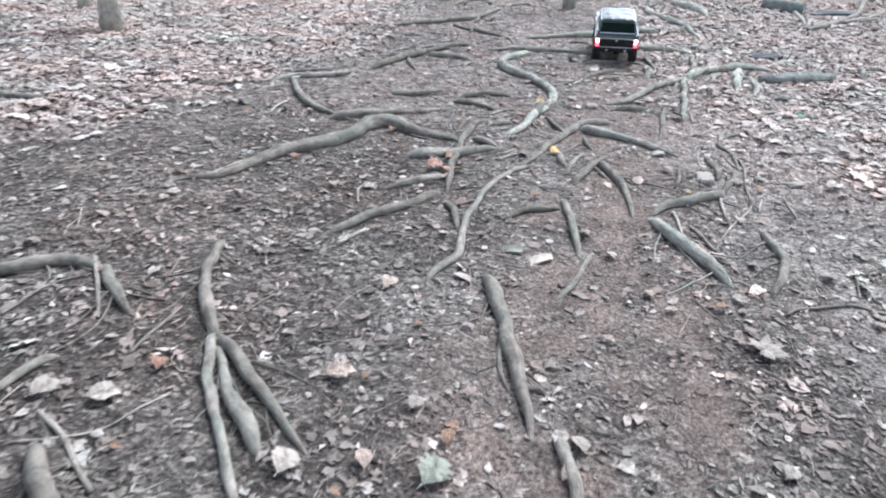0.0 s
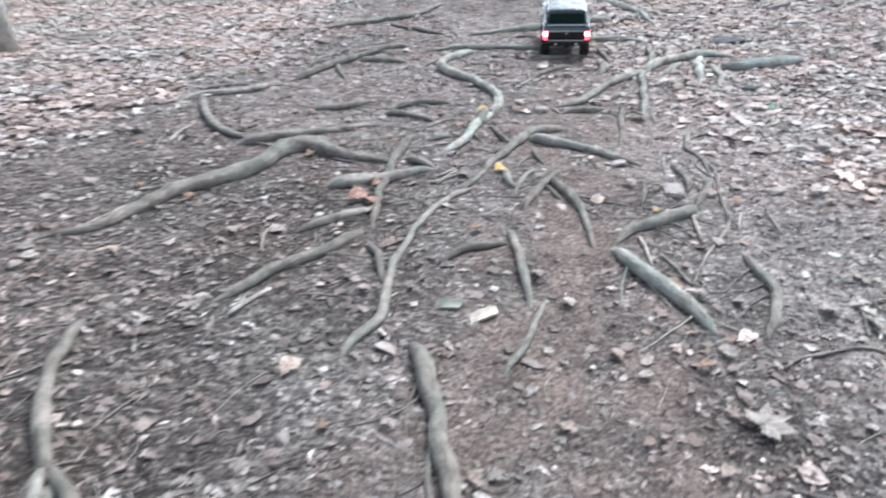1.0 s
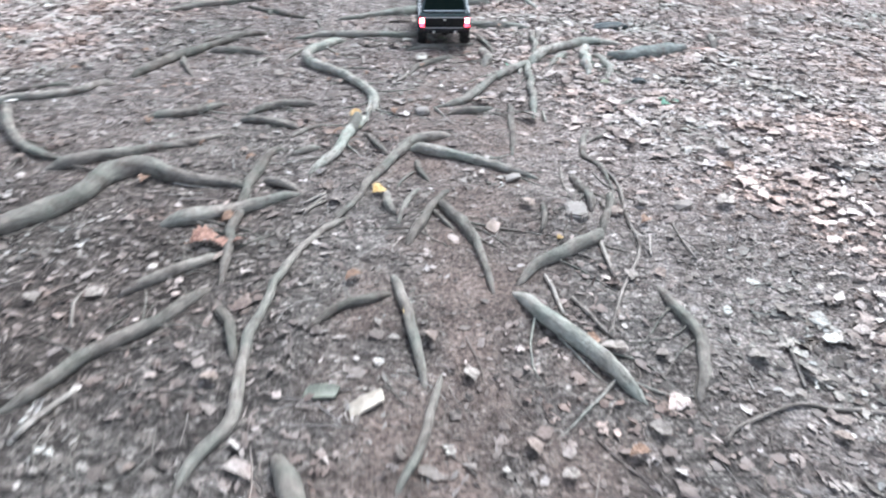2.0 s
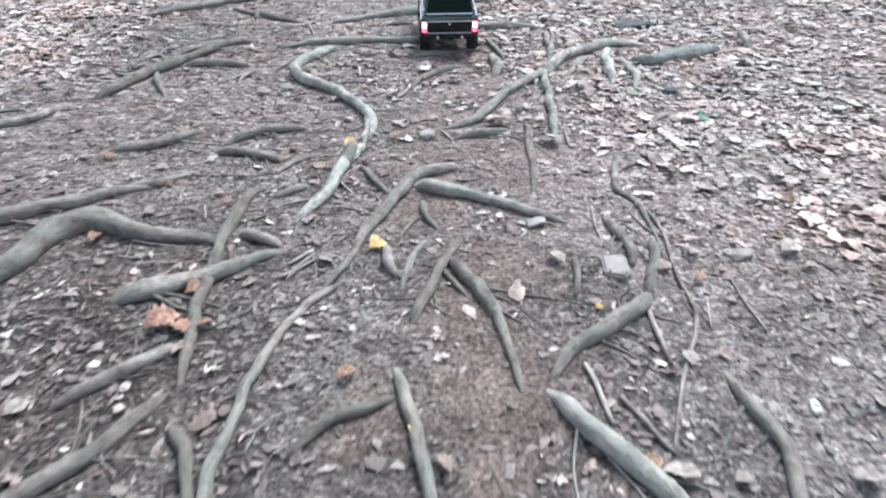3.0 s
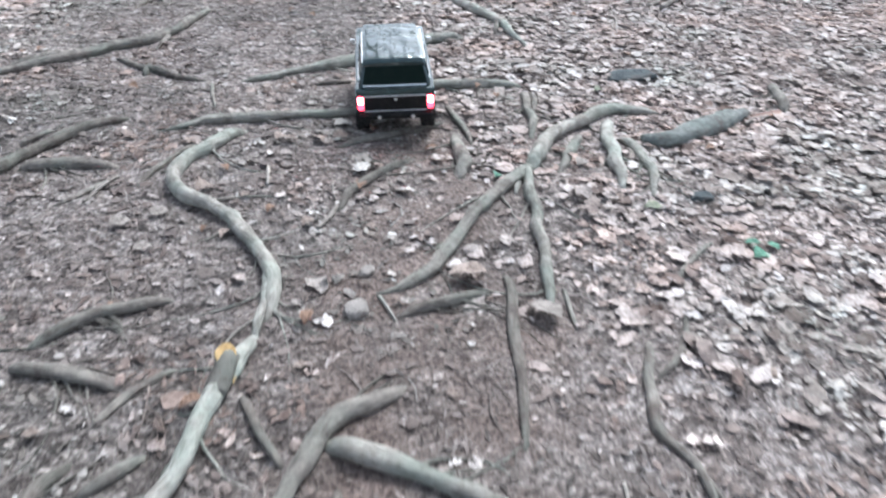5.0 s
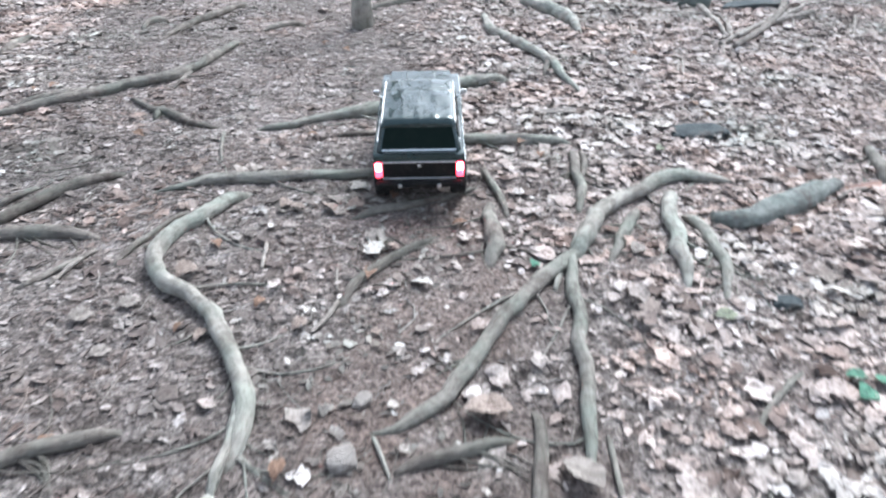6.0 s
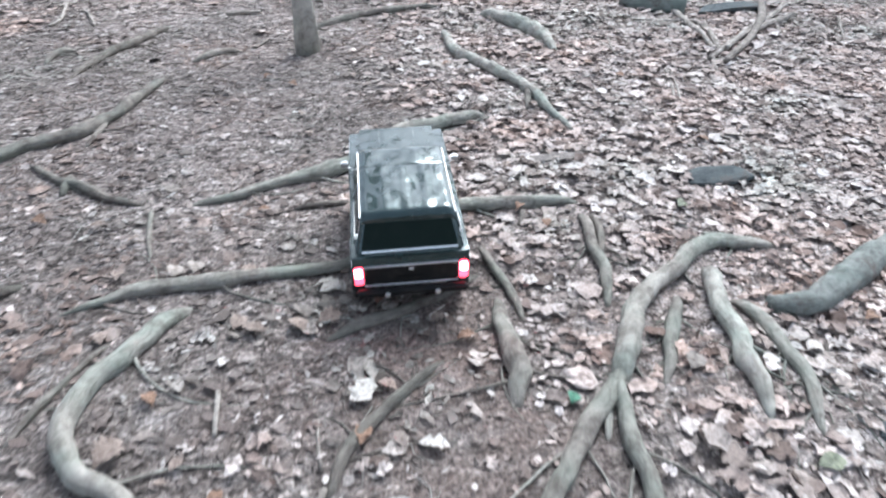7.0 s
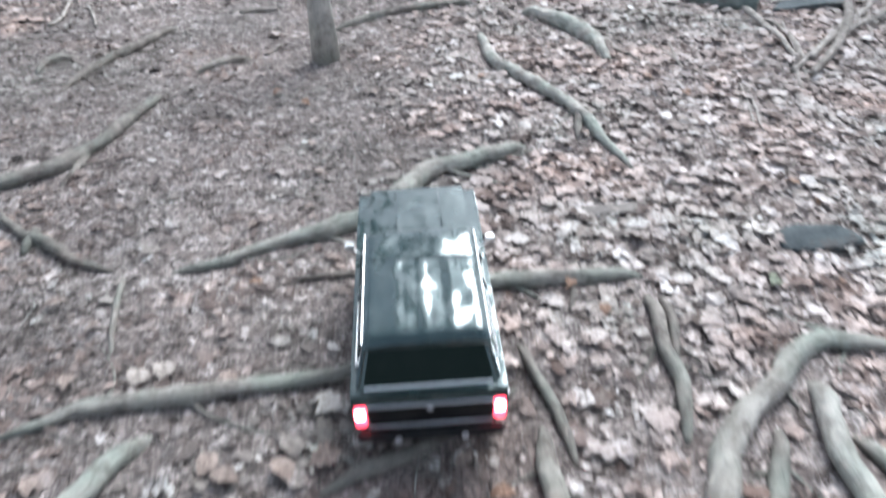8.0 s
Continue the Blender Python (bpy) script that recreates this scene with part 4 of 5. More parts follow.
LEAF_KINDS = {
    "tan": (leaf_mesh("fallen_leaf", 0, LEAF_TAN), "dry tan leaf lying on the soil"),
    "pale": (leaf_mesh("fallen_leaf", 0, LEAF_PALE, 0.08, 0.75), "bleached pale leaf lying face up"),
    "oak": (leaf_mesh("fallen_leaf", 3, LEAF_TAN, 0.16, 0.6), "curled tan leaf with wavy lobes"),
    "brown": (leaf_mesh("fallen_leaf", 0, LEAF_BROWN, 0.2), "curled dark brown leaf on the soil"),
    "red": (leaf_mesh("fallen_leaf", 3, LEAF_RED, 0.2, 0.7), "rust-red curled leaf on the soil"),
    "yellow": (leaf_mesh("fallen_leaf", 3, LEAF_YELLOW, 0.15, 0.8), "bright yellow-orange leaf by a root"),
    "green": (leaf_mesh("fallen_leaf", 0, LEAF_GREEN, 0.1, 0.85), "fresh green leaf among brown litter"),
    "olive": (leaf_mesh("fallen_leaf", 0, LEAF_OLIVE, 0.06, 0.6), "yellow-green leaf lying flat"),
    "teal": (leaf_mesh("fallen_leaf", 3, LEAF_TEAL, 0.06, 0.8), "dull grey-green leaf lying flat, half muddy"),
    "maple": (maple_mesh("fallen_leaf", LEAF_PALE), "pale five-lobed maple leaf lying flat"),
}


def fallen_leaf(kind, x, y, size, turn=0.0, tilt=6.0):
    me, label = LEAF_KINDS[kind]
    ob = new("fallen_leaf", me)
    z = float(ground_at(x, y)[0])
    m = pose(x, y, z + 0.004 + 0.12 * size, tilt, tilt * 0.6, turn) @ Matrix.Diagonal((size, size, size, 1))
    ob.matrix_basis = m
    return tagged(ob, label, "leaf", "fallen leaves")


fallen_leaf("maple", 0.90, 1.48, 0.11, 20, 3)
fallen_leaf("oak", -0.22, 1.26, 0.085, 15)
fallen_leaf("pale", -0.03, 1.17, 0.05, 60)
fallen_leaf("red", -0.66, 1.26, 0.055, 100, 14)
fallen_leaf("tan", -0.14, 1.68, 0.075, 70, 10)
fallen_leaf("pale", 0.93, 1.99, 0.075, 150, 16)
fallen_leaf("pale", -1.00, 2.24, 0.05, 0)
fallen_leaf("pale", -0.98, 2.14, 0.045, 80)
fallen_leaf("red", -0.04, 2.58, 0.085, 30, 12)
fallen_leaf("red", 0.00, 2.55, 0.06, 120, 10)
fallen_leaf("pale", -0.28, 2.36, 0.05, 40)
fallen_leaf("pale", -0.42, 2.36, 0.05, 110)
fallen_leaf("yellow", 0.455, 3.385, 0.06, 60, 20)
fallen_leaf("yellow", 0.48, 2.83, 0.06, 40, 16)
fallen_leaf("yellow", 0.46, 2.16, 0.035, 80, 14)
fallen_leaf("yellow", 0.97, 2.47, 0.025, 30)
fallen_leaf("red", 0.05, 2.55, 0.05, 200, 18)
fallen_leaf("brown", 0.02, 2.71, 0.06, 40, 20)
fallen_leaf("green", 1.89, 3.57, 0.055, 20, 8)
fallen_leaf("green", 1.95, 3.60, 0.045, 100, 8)
fallen_leaf("green", 1.31, 4.14, 0.035, 50, 12)
fallen_leaf("green", 1.90, 3.62, 0.05, 160, 8)
fallen_leaf("olive", 1.08, 4.66, 0.07, 20, 2)
fallen_leaf("olive", 1.72, 3.86, 0.065, 0, 6)
fallen_leaf("pale", 1.20, 3.46, 0.10, 120, 12)
fallen_leaf("tan", 1.06, 3.64, 0.11, 165, 8)
fallen_leaf("pale", 1.29, 1.93, 0.06, 170)
fallen_leaf("pale", 1.38, 1.87, 0.055, 100, 18)
fallen_leaf("pale", 1.11, 2.28, 0.055, 70)
fallen_leaf("tan", 1.22, 2.62, 0.06, 30)
fallen_leaf("pale", 0.18, 4.08, 0.06, 20, 12)
fallen_leaf("oak", 0.40, 4.23, 0.08, 60, 16)
fallen_leaf("pale", 0.25, 3.95, 0.05, 10)
fallen_leaf("pale", 1.62, 4.17, 0.06, 40)
fallen_leaf("tan", 0.78, 4.52, 0.07, 110, 14)
fallen_leaf("oak", 0.86, 4.53, 0.07, 20, 10)
fallen_leaf("red", 0.98, 4.57, 0.045, 75, 15)
fallen_leaf("pale", 0.55, 4.83, 0.06, 80, 14)
fallen_leaf("tan", 0.68, 4.52, 0.06, 150)
fallen_leaf("pale", 0.47, 5.31, 0.05, 15)
fallen_leaf("olive", 2.00, 4.82, 0.06, 30, 8)
fallen_leaf("pale", 0.80, 1.05, 0.05, 40)
fallen_leaf("pale", 0.34, 1.09, 0.06, 100, 14)
fallen_leaf("pale", -0.29, 0.98, 0.08, 80, 16)
fallen_leaf("tan", -0.13, 1.00, 0.06, 100, 8)
fallen_leaf("pale", -0.73, 1.13, 0.075, 10, 4)
fallen_leaf("pale", -0.86, 1.13, 0.07, 60, 10)
fallen_leaf("teal", 0.02, 0.97, 0.09, 60, 10)
fallen_leaf("pale", 1.64, 2.66, 0.075, 10, 5)
fallen_leaf("pale", 1.34, 2.69, 0.06, 55, 22)
fallen_leaf("tan", 0.94, 2.69, 0.065, 110, 8)
fallen_leaf("pale", 0.28, 4.12, 0.055, 15, 6)
fallen_leaf("tan", 0.94, 4.27, 0.05, 130, 14)
fallen_leaf("pale", 0.80, 4.57, 0.065, 100, 14)
fallen_leaf("tan", 0.65, 4.56, 0.06, 60, 12)
fallen_leaf("pale", 0.50, 4.82, 0.06, 75, 14)
fallen_leaf("pale", -0.96, 2.18, 0.05, 20, 6)
for _ in range(220):
    x, y = rng.uniform(-1.3, 2.6), rng.uniform(0.7, 6.4)
    kind = ("tan", "oak", "brown", "tan", "brown", "oak", "pale")[rng.randint(7)]
    fallen_leaf(kind, x, y, rng.uniform(0.025, 0.055), rng.uniform(0, 360), rng.uniform(-12, 14))


# ---- stones, chips and dead wood ----
def lump(name, x, y, size, turn, mat, label, category, seed, sink=0.3):
    """A broken stone: the hull of random corners, its edges worn off."""
    r = random.Random(seed)
    bm = bmesh.new()
    for _ in range(26):
        p = Vector((r.uniform(-1, 1), r.uniform(-1, 1), r.uniform(-1, 1)))
        p = p.normalized() * r.uniform(0.85, 1.0)
        p = Vector([max(-0.8, min(0.8, c)) / 1.6 for c in p])
        bm.verts.new((p.x * size[0], p.y * size[1], p.z * size[2]))
    hull = bmesh.ops.convex_hull(bm, input=bm.verts[:])
    bmesh.ops.delete(bm, geom=[g for g in hull["geom_interior"] if isinstance(g, bmesh.types.BMVert)], context="VERTS")
    bmesh.ops.bevel(bm, geom=bm.edges[:], offset=0.08 * min(size), segments=2, affect="EDGES", clamp_overlap=True)
    bmesh.ops.triangulate(bm, faces=bm.faces)
    for v in bm.verts:
        v.co *= 1 + 0.05 * noise.noise(v.co * 60 + Vector((seed, 0, 0)))
    me = bpy.data.meshes.new(name)
    bm.to_mesh(me)
    bm.free()
    me.materials.append(mat)
    ob = new(name, me)
    ob.matrix_basis = pose(x, y, float(ground_at(x, y)[0]) + size[2] * (0.5 - sink), 5, -6, turn)
    return tagged(ob, label, category)


def chip(x, y, long, wide, turn, mat=PALE_CHIP, label="pale split wood chip lying flat on the soil", thick=0.008):
    """A flat splinter of wood with ragged ends."""
    bm = bmesh.new()
    n = 7
    rows = []
    for k in range(n + 1):
        t = k / n - 0.5
        w = wide * (0.5 - 0.12 * abs(noise.noise(Vector((k * 1.7, x * 9, y)))) - (0.16 if k in (0, n) else 0))
        bow = thick * 0.5 * math.cos(t * 3)
        rows.append([bm.verts.new((t * long + s * 0.06 * long * (k in (0, n)), s * w, z + bow)) for s, z in ((1, 0), (1, thick), (-1, thick * 0.8), (-1, 0))])
    for a, b in zip(rows, rows[1:]):
        for i in range(4):
            bm.faces.new((a[i], b[i], b[(i + 1) % 4], a[(i + 1) % 4]))
    bm.faces.new(rows[0]), bm.faces.new(rows[-1][::-1])
    bmesh.ops.recalc_face_normals(bm, faces=bm.faces)
    me = bpy.data.meshes.new("wood_chip")
    bm.to_mesh(me)
    bm.free()
    me.materials.append(mat)
    ob = new("wood_chip", me)
    ob.matrix_basis = pose(x, y, float(ground_at(x, y)[0]) + 0.003, 2, -3, turn)
    return tagged(ob, label, "wood chip")


chip(0.33, 1.89, 0.085, 0.036, 28)
chip(0.24, 1.93, 0.07, 0.038, -8, LEAF_TEAL, "green-grey bark chip lying flat on the soil")
chip(0.79, 2.56, 0.06, 0.04, 60, LEAF_TAN, "tan flake of wood on bare reddish soil")
chip(1.73, 5.21, 0.20, 0.045, -8, STONE, "grey strip of bark lying on the leaves", 0.01)
chip(0.95, 2.88, 0.06, 0.03, 15, STONE, "grey bark flake beside a root", 0.01)
chip(2.58, 4.47, 0.16, 0.035, 8, LEAF_RED, "rust-brown strip of bark lying on the leaves", 0.01)
lump("stone", 1.47, 2.65, (0.08, 0.045, 0.025), 5, LEAF_PALE, "pale flat stone among leaves", "stone", 2, 0.3)
lump("stone", 0.81, 3.71, (0.05, 0.035, 0.025), 30, STONE, "small pale stone on the bare soil", "stone", 3)
lump("stone", 0.76, 3.57, (0.065, 0.06, 0.04), 10, STONE, "mossy grey lump beside a root", "stone", 4)
lump("stone", 1.91, 3.89, (0.075, 0.05, 0.03), -20, SLATE, "dark wet stone among pale leaves", "stone", 5)
lump("stone", 2.22, 4.96, (0.25, 0.12, 0.045), -18, SLATE, "flat dark slate slab half under leaves", "stone", 6, 0.35)


def flagstone(x, y, size, turn, mat, label):
    """A flat broken stone with five corners, its edges worn off."""
    bm = bmesh.new()
    rim = [(-0.34, 0.5), (0.30, 0.46), (0.36, -0.30), (0.16, -0.5), (-0.32, -0.32)]
    low, top = [bm.verts.new((px * size, py * size, 0)) for px, py in rim], [bm.verts.new((px * size * 0.93, py * size * 0.93, 0.24 * size + 0.05 * size * px)) for px, py in rim]
    bm.faces.new(low[::-1]), bm.faces.new(top)
    for k in range(5):
        bm.faces.new((low[k], low[(k + 1) % 5], top[(k + 1) % 5], top[k]))
    bmesh.ops.bevel(bm, geom=bm.edges[:], offset=0.05 * size, segments=2, affect="EDGES", clamp_overlap=True)
    for v in bm.verts:
        v.co += Vector((1, 1, 0.5)) * 0.03 * size * noise.noise(v.co * 40)
    me = bpy.data.meshes.new("stone")
    bm.to_mesh(me)
    bm.free()
    me.materials.append(mat)
    ob = new("stone", me)
    ob.matrix_basis = pose(x, y, float(ground_at(x, y)[0]) - 0.06 * size, 3, -4, turn)
    return tagged(ob, label, "stone")


flagstone(1.08, 2.62, 0.105, -14, STONE, "flat angular grey-brown stone bedded in soil")

log_line = spline([(1.93, 4.31, 0.026), (2.04, 4.29, 0.036), (2.2, 4.35, 0.041), (2.36, 4.43, 0.036), (2.49, 4.49, 0.026)], 0.02)
log_z = ground_at(log_line[:, 0], log_line[:, 1]) + 0.5 * log_line[:, 2]
v, f = tube(np.column_stack([log_line[:, :2], log_z]), log_line[:, 2], 14, 0.2, 77)
log_mesh = mesh_of("log", v, f, DARK_LOG)
lay_out(log_mesh, np.column_stack([log_line[:, :2], log_z]), 14)
tagged(new("log", log_mesh), "dark grey-green rotten log lying in leaves", "log")
log_line = spline([(3.02, 7.12, 0.05), (3.15, 6.98, 0.058), (3.3, 6.86, 0.05)], 0.05)
v, f = tube(np.column_stack([log_line[:, :2], ground_at(log_line[:, 0], log_line[:, 1]) + 0.04]), log_line[:, 2], 12, 0.2, 78)
tagged(new("log", mesh_of("log", v, f, DARK_LOG)), "dark mossy fallen log among leaves", "log")
chip(3.6, 6.82, 0.42, 0.10, -6, SLATE, "dark green mossy slab of bark among leaves", 0.03)

# the sawn end of a root, with a fresh cut face
stub_line = spline([(0.44, 3.34, 0.022), (0.455, 3.38, 0.024), (0.468, 3.425, 0.024)], 0.012)
stub_z = np.linspace(float(ground_at(0.44, 3.34)[0]) + 0.012, float(ground_at(0.46, 3.42)[0]) + 0.045, len(stub_line))
v, f = tube(np.column_stack([stub_line[:, :2], stub_z]), stub_line[:, 2], 12, 0.15, 79)
stub = tagged(new("cut_root", mesh_of("cut_root", v, f, ROOT_BARK)), "sawn-off grey root stub with a fresh yellow cut", "tree root")
cut = bmesh.new()
bmesh.ops.create_cone(cut, cap_ends=True, segments=14, radius1=0.023, radius2=0.021, depth=0.006)
for vert in cut.verts:
    vert.co *= 1 + 0.15 * noise.noise(vert.co * 60)
cut_me = bpy.data.meshes.new("cut_face")
cut.to_mesh(cut_me)
cut.free()
cut_me.materials.append(CUT_WOOD)
cut_ob = part("cut_face", cut_me, stub, "fresh yellow-orange sawn wood")
cut_ob.matrix_basis = pose(0.468, 3.412, stub_z[-1] + 0.014, 38, 10, 0)


# ---- the toy off-road truck, a tenth of full size, standing on the roots ----
def plain(name, color, rough, metal=0.0, coat=0.0, dirt=0.0, sky_glints=0.0):
    """A made surface, with dust, and pale streaks painted in as sky reflections."""
    m, t, b = material(name, rough, metal, 0.28)
    b.inputs["Coat Weight"].default_value = coat
    b.inputs["Coat Roughness"].default_value, b.inputs["Coat IOR"].default_value = 0.04, 1.55
    dust = ramp_of(t, noise_of(t, 38, 6, 0.7), [(0.48, (0, 0, 0)), (0.72, (dirt, dirt, dirt))])
    c = mix_of(t, dust, color, (0.2, 0.165, 0.14))
    if sky_glints:
        # Pale blue-grey streaks put the sky's mottled reflection into the base colour.
        sky_mask = ramp_of(t, noise_of(t, 26, 5, 0.65, (1.0, 0.5, 1.0)), [(0.53, (0, 0, 0)), (0.61, (sky_glints,) * 3)])
        c = mix_of(t, sky_mask, c, (0.29, 0.33, 0.36))
        wavy = node(t, "ShaderNodeBump", Strength=0.8, Distance=0.008)
        t.links.new(noise_of(t, 9, 2.0, 0.5), wavy.inputs["Height"])
        t.links.new(wavy.outputs[0], b.inputs["Coat Normal"])
        t.links.new(wavy.outputs[0], b.inputs["Normal"])
    t.links.new(c, b.inputs["Base Color"])
    t.links.new(ramp_of(t, noise_of(t, 22, 5), [(0.3, (rough, rough, rough)), (0.75, (min(1, rough + 0.16),) * 3)]), b.inputs["Roughness"])
    return m


def glowing(name, color, strength):
    m, t, b = material(name, 0.2)
    b.inputs["Base Color"].default_value = (*color, 1)
    b.inputs["Emission Color"].default_value, b.inputs["Emission Strength"].default_value = (*color, 1), strength
    return m


PAINT = plain("green_paint", (0.015, 0.038, 0.039), 0.16, 0.4, 1.0, 0.04, 0.03)
BLACK = plain("black_plastic", (0.006, 0.007, 0.008), 0.4, 0.0, 0.0, 0.1)
GLASS = plain("dark_window", (0.003, 0.010, 0.007), 0.10, 0.0, 0.0, 0.02)
GLASS.node_tree.nodes["Principled BSDF"].inputs["Specular IOR Level"].default_value = 0.12
CHROME = plain("chrome", (0.82, 0.83, 0.84), 0.3, 1.0, 0.0, 0.12)
RUBBER = plain("rubber", (0.018, 0.017, 0.017), 0.8, 0.0, 0.0, 0.5)
RIM = plain("grey_rim", (0.045, 0.047, 0.05), 0.4, 0.6, 0.0, 0.3)
RED_LENS = glowing("tail_lens", (1.0, 0.06, 0.10), 1.6)
RED_BULB = glowing("tail_bulb", (1.0, 0.42, 0.44), 7.0)
LAMP = plain("headlamp", (0.6, 0.62, 0.62), 0.1, 0.2, 0.5)


def solid(name, bm, mat, parent, label="", bevel=0.0, segments=2, smooth=True):
    """Links a bmesh as one part."""
    bmesh.ops.remove_doubles(bm, verts=bm.verts, dist=1e-6)
    bmesh.ops.recalc_face_normals(bm, faces=bm.faces)
    if bevel:
        sharp = [e for e in bm.edges if len(e.link_faces) == 2 and e.calc_face_angle() > 0.5]
        bmesh.ops.bevel(bm, geom=sharp, offset=bevel, segments=segments, affect="EDGES", clamp_overlap=True)
    me = bpy.data.meshes.new(name)
    bm.to_mesh(me)
    bm.free()
    me.materials.append(mat)
    if smooth:
        me.polygons.foreach_set("use_smooth", [True] * len(me.polygons))
        me.set_sharp_from_angle(angle=radians(38))
    return part(name, me, parent, label)


def block(x0, x1, y0, y1, z0, z1, taper=0.0):
    bm = bmesh.new()
    bmesh.ops.create_cube(bm, size=1)
    for v in bm.verts:
        v.co = Vector(((x0 + x1) / 2 + v.co.x * (x1 - x0) * (1 - taper * (v.co.z > 0)), (y0 + y1) / 2 + v.co.y * (y1 - y0) * (1 - taper * (v.co.z > 0)), (z0 + z1) / 2 + v.co.z * (z1 - z0)))
    return bm


def slab(profile, x0, x1):
    """A closed outline in y and z, drawn out from x0 to x1."""
    bm = bmesh.new()
    a = [bm.verts.new((x0, y, z)) for y, z in profile]
    b = [bm.verts.new((x1, y, z)) for y, z in profile]
    n = len(profile)
    for k in range(n):
        bm.faces.new((a[k], a[(k + 1) % n], b[(k + 1) % n], b[k]))
    bm.faces.new(a), bm.faces.new(b[::-1])
    return bm


def pane(corners, thick, inset=0.0, round_by=0.006):
    """A plate over four corners, pushed out along its normal, with rounded corners."""
    c = [Vector(p) for p in corners]
    mid = sum(c, Vector()) / 4
    out = (c[1] - c[0]).cross(c[3] - c[0]).normalized()
    c = [p + (mid - p).normalized() * inset for p in c]
    rim = []
    for k in range(4):
        p, before, after = c[k], (c[k - 1] - c[k]).normalized(), (c[(k + 1) % 4] - c[k]).normalized()
        for s in (0, 0.5, 1):
            q = p + before * round_by * (1 - s) ** 2 + after * round_by * s**2
            rim.append(q)
    bm = bmesh.new()
    lo, hi = [bm.verts.new(q - out * 0.002) for q in rim], [bm.verts.new(q + out * thick) for q in rim]
    n = len(rim)
    bm.faces.new(hi), bm.faces.new(lo[::-1])
    for k in range(n):
        bm.faces.new((lo[k], lo[(k + 1) % n], hi[(k + 1) % n], hi[k]))
    return bm


def rod(a, b, r, sides=10):
    v, f = tube(np.linspace(a, b, 3), np.full(3, r), sides)
    bm = bmesh.new()
    vs = [bm.verts.new(p) for p in v]
    for face in f:
        bm.faces.new([vs[i] for i in face])
    return bm


def arc(y, z, r, a0, a1, n):
    return [(y + r * math.cos(radians(a0 + (a1 - a0) * k / n)), z + r * math.sin(radians(a0 + (a1 - a0) * k / n))) for k in range(n + 1)]


AXLE, WHEEL_R, HALF, BELT, TAIL, NOSE = 0.166, 0.062, 0.127, 0.184, -0.284, 0.278


def wheel(parent, x, y):
    """A knobbly tyre on a pierced rim."""
    hub = new("wheel")
    hub.parent = parent
    side = 1 if x > 0 else -1
    hub.location = (x, y, WHEEL_R)
    bm = bmesh.new()
    n = 72
    prof = [(-0.022, 0.034), (-0.0245, 0.042), (-0.024, 0.052), (-0.019, 0.0575), (-0.008, 0.0585), (0.0, 0.058), (0.008, 0.0585), (0.019, 0.0575), (0.024, 0.052), (0.0245, 0.042), (0.022, 0.034), (0.012, 0.032), (-0.012, 0.032)]
    rings = []
    for k in range(n):
        a = 2 * math.pi * k / n
        ring = []
        for i, (w, r) in enumerate(prof):
            lug = (k + (2 if i > 5 else 0)) % 4 < 2
            r2 = r + (0.0035 if lug and 2 <= i <= 8 and i != 5 else 0)
            ring.append(bm.verts.new((w, r2 * math.cos(a), r2 * math.sin(a))))
        rings.append(ring)
    for k in range(n):
        for i in range(len(prof)):
            j = (i + 1) % len(prof)
            bm.faces.new((rings[k][i], rings[(k + 1) % n][i], rings[(k + 1) % n][j], rings[k][j]))
    solid("tyre", bm, RUBBER, hub, "black rubber tyre with knobbly tread", smooth=False)
    bm = bmesh.new()
    bmesh.ops.create_cone(bm, cap_ends=False, segments=32, radius1=0.034, radius2=0.034, depth=0.044, matrix=Matrix.Rotation(math.pi / 2, 4, "Y"))
    ring = bmesh.ops.create_circle(bm, segments=32, radius=0.0335, cap_ends=False, matrix=Matrix.Translation((side * 0.019, 0, 0)) @ Matrix.Rotation(math.pi / 2, 4, "Y"))["verts"]
    inner = bmesh.ops.create_circle(bm, segments=32, radius=0.027, cap_ends=False, matrix=Matrix.Translation((side * 0.015, 0, 0)) @ Matrix.Rotation(math.pi / 2, 4, "Y"))["verts"]
    for k in range(32):
        bm.faces.new((ring[k], ring[(k + 1) % 32], inner[(k + 1) % 32], inner[k]))
    solid("rim", bm, RIM, hub, "dark grey metal rim")
    for k in range(8):
        a = 2 * math.pi * k / 8
        bm = rod((side * 0.010, 0.008 * math.cos(a), 0.008 * math.sin(a)), (side * 0.016, 0.029 * math.cos(a), 0.029 * math.sin(a)), 0.0042, 8)
        solid("spoke", bm, RIM, hub)
    bm = bmesh.new()
    bmesh.ops.create_cone(bm, cap_ends=True, segments=20, radius1=0.011, radius2=0.008, depth=0.014, matrix=Matrix.Translation((side * 0.014, 0, 0)) @ Matrix.Rotation(side * math.pi / 2, 4, "Y"))
    solid("hub_cap", bm, CHROME, hub, "small bright hub cap")


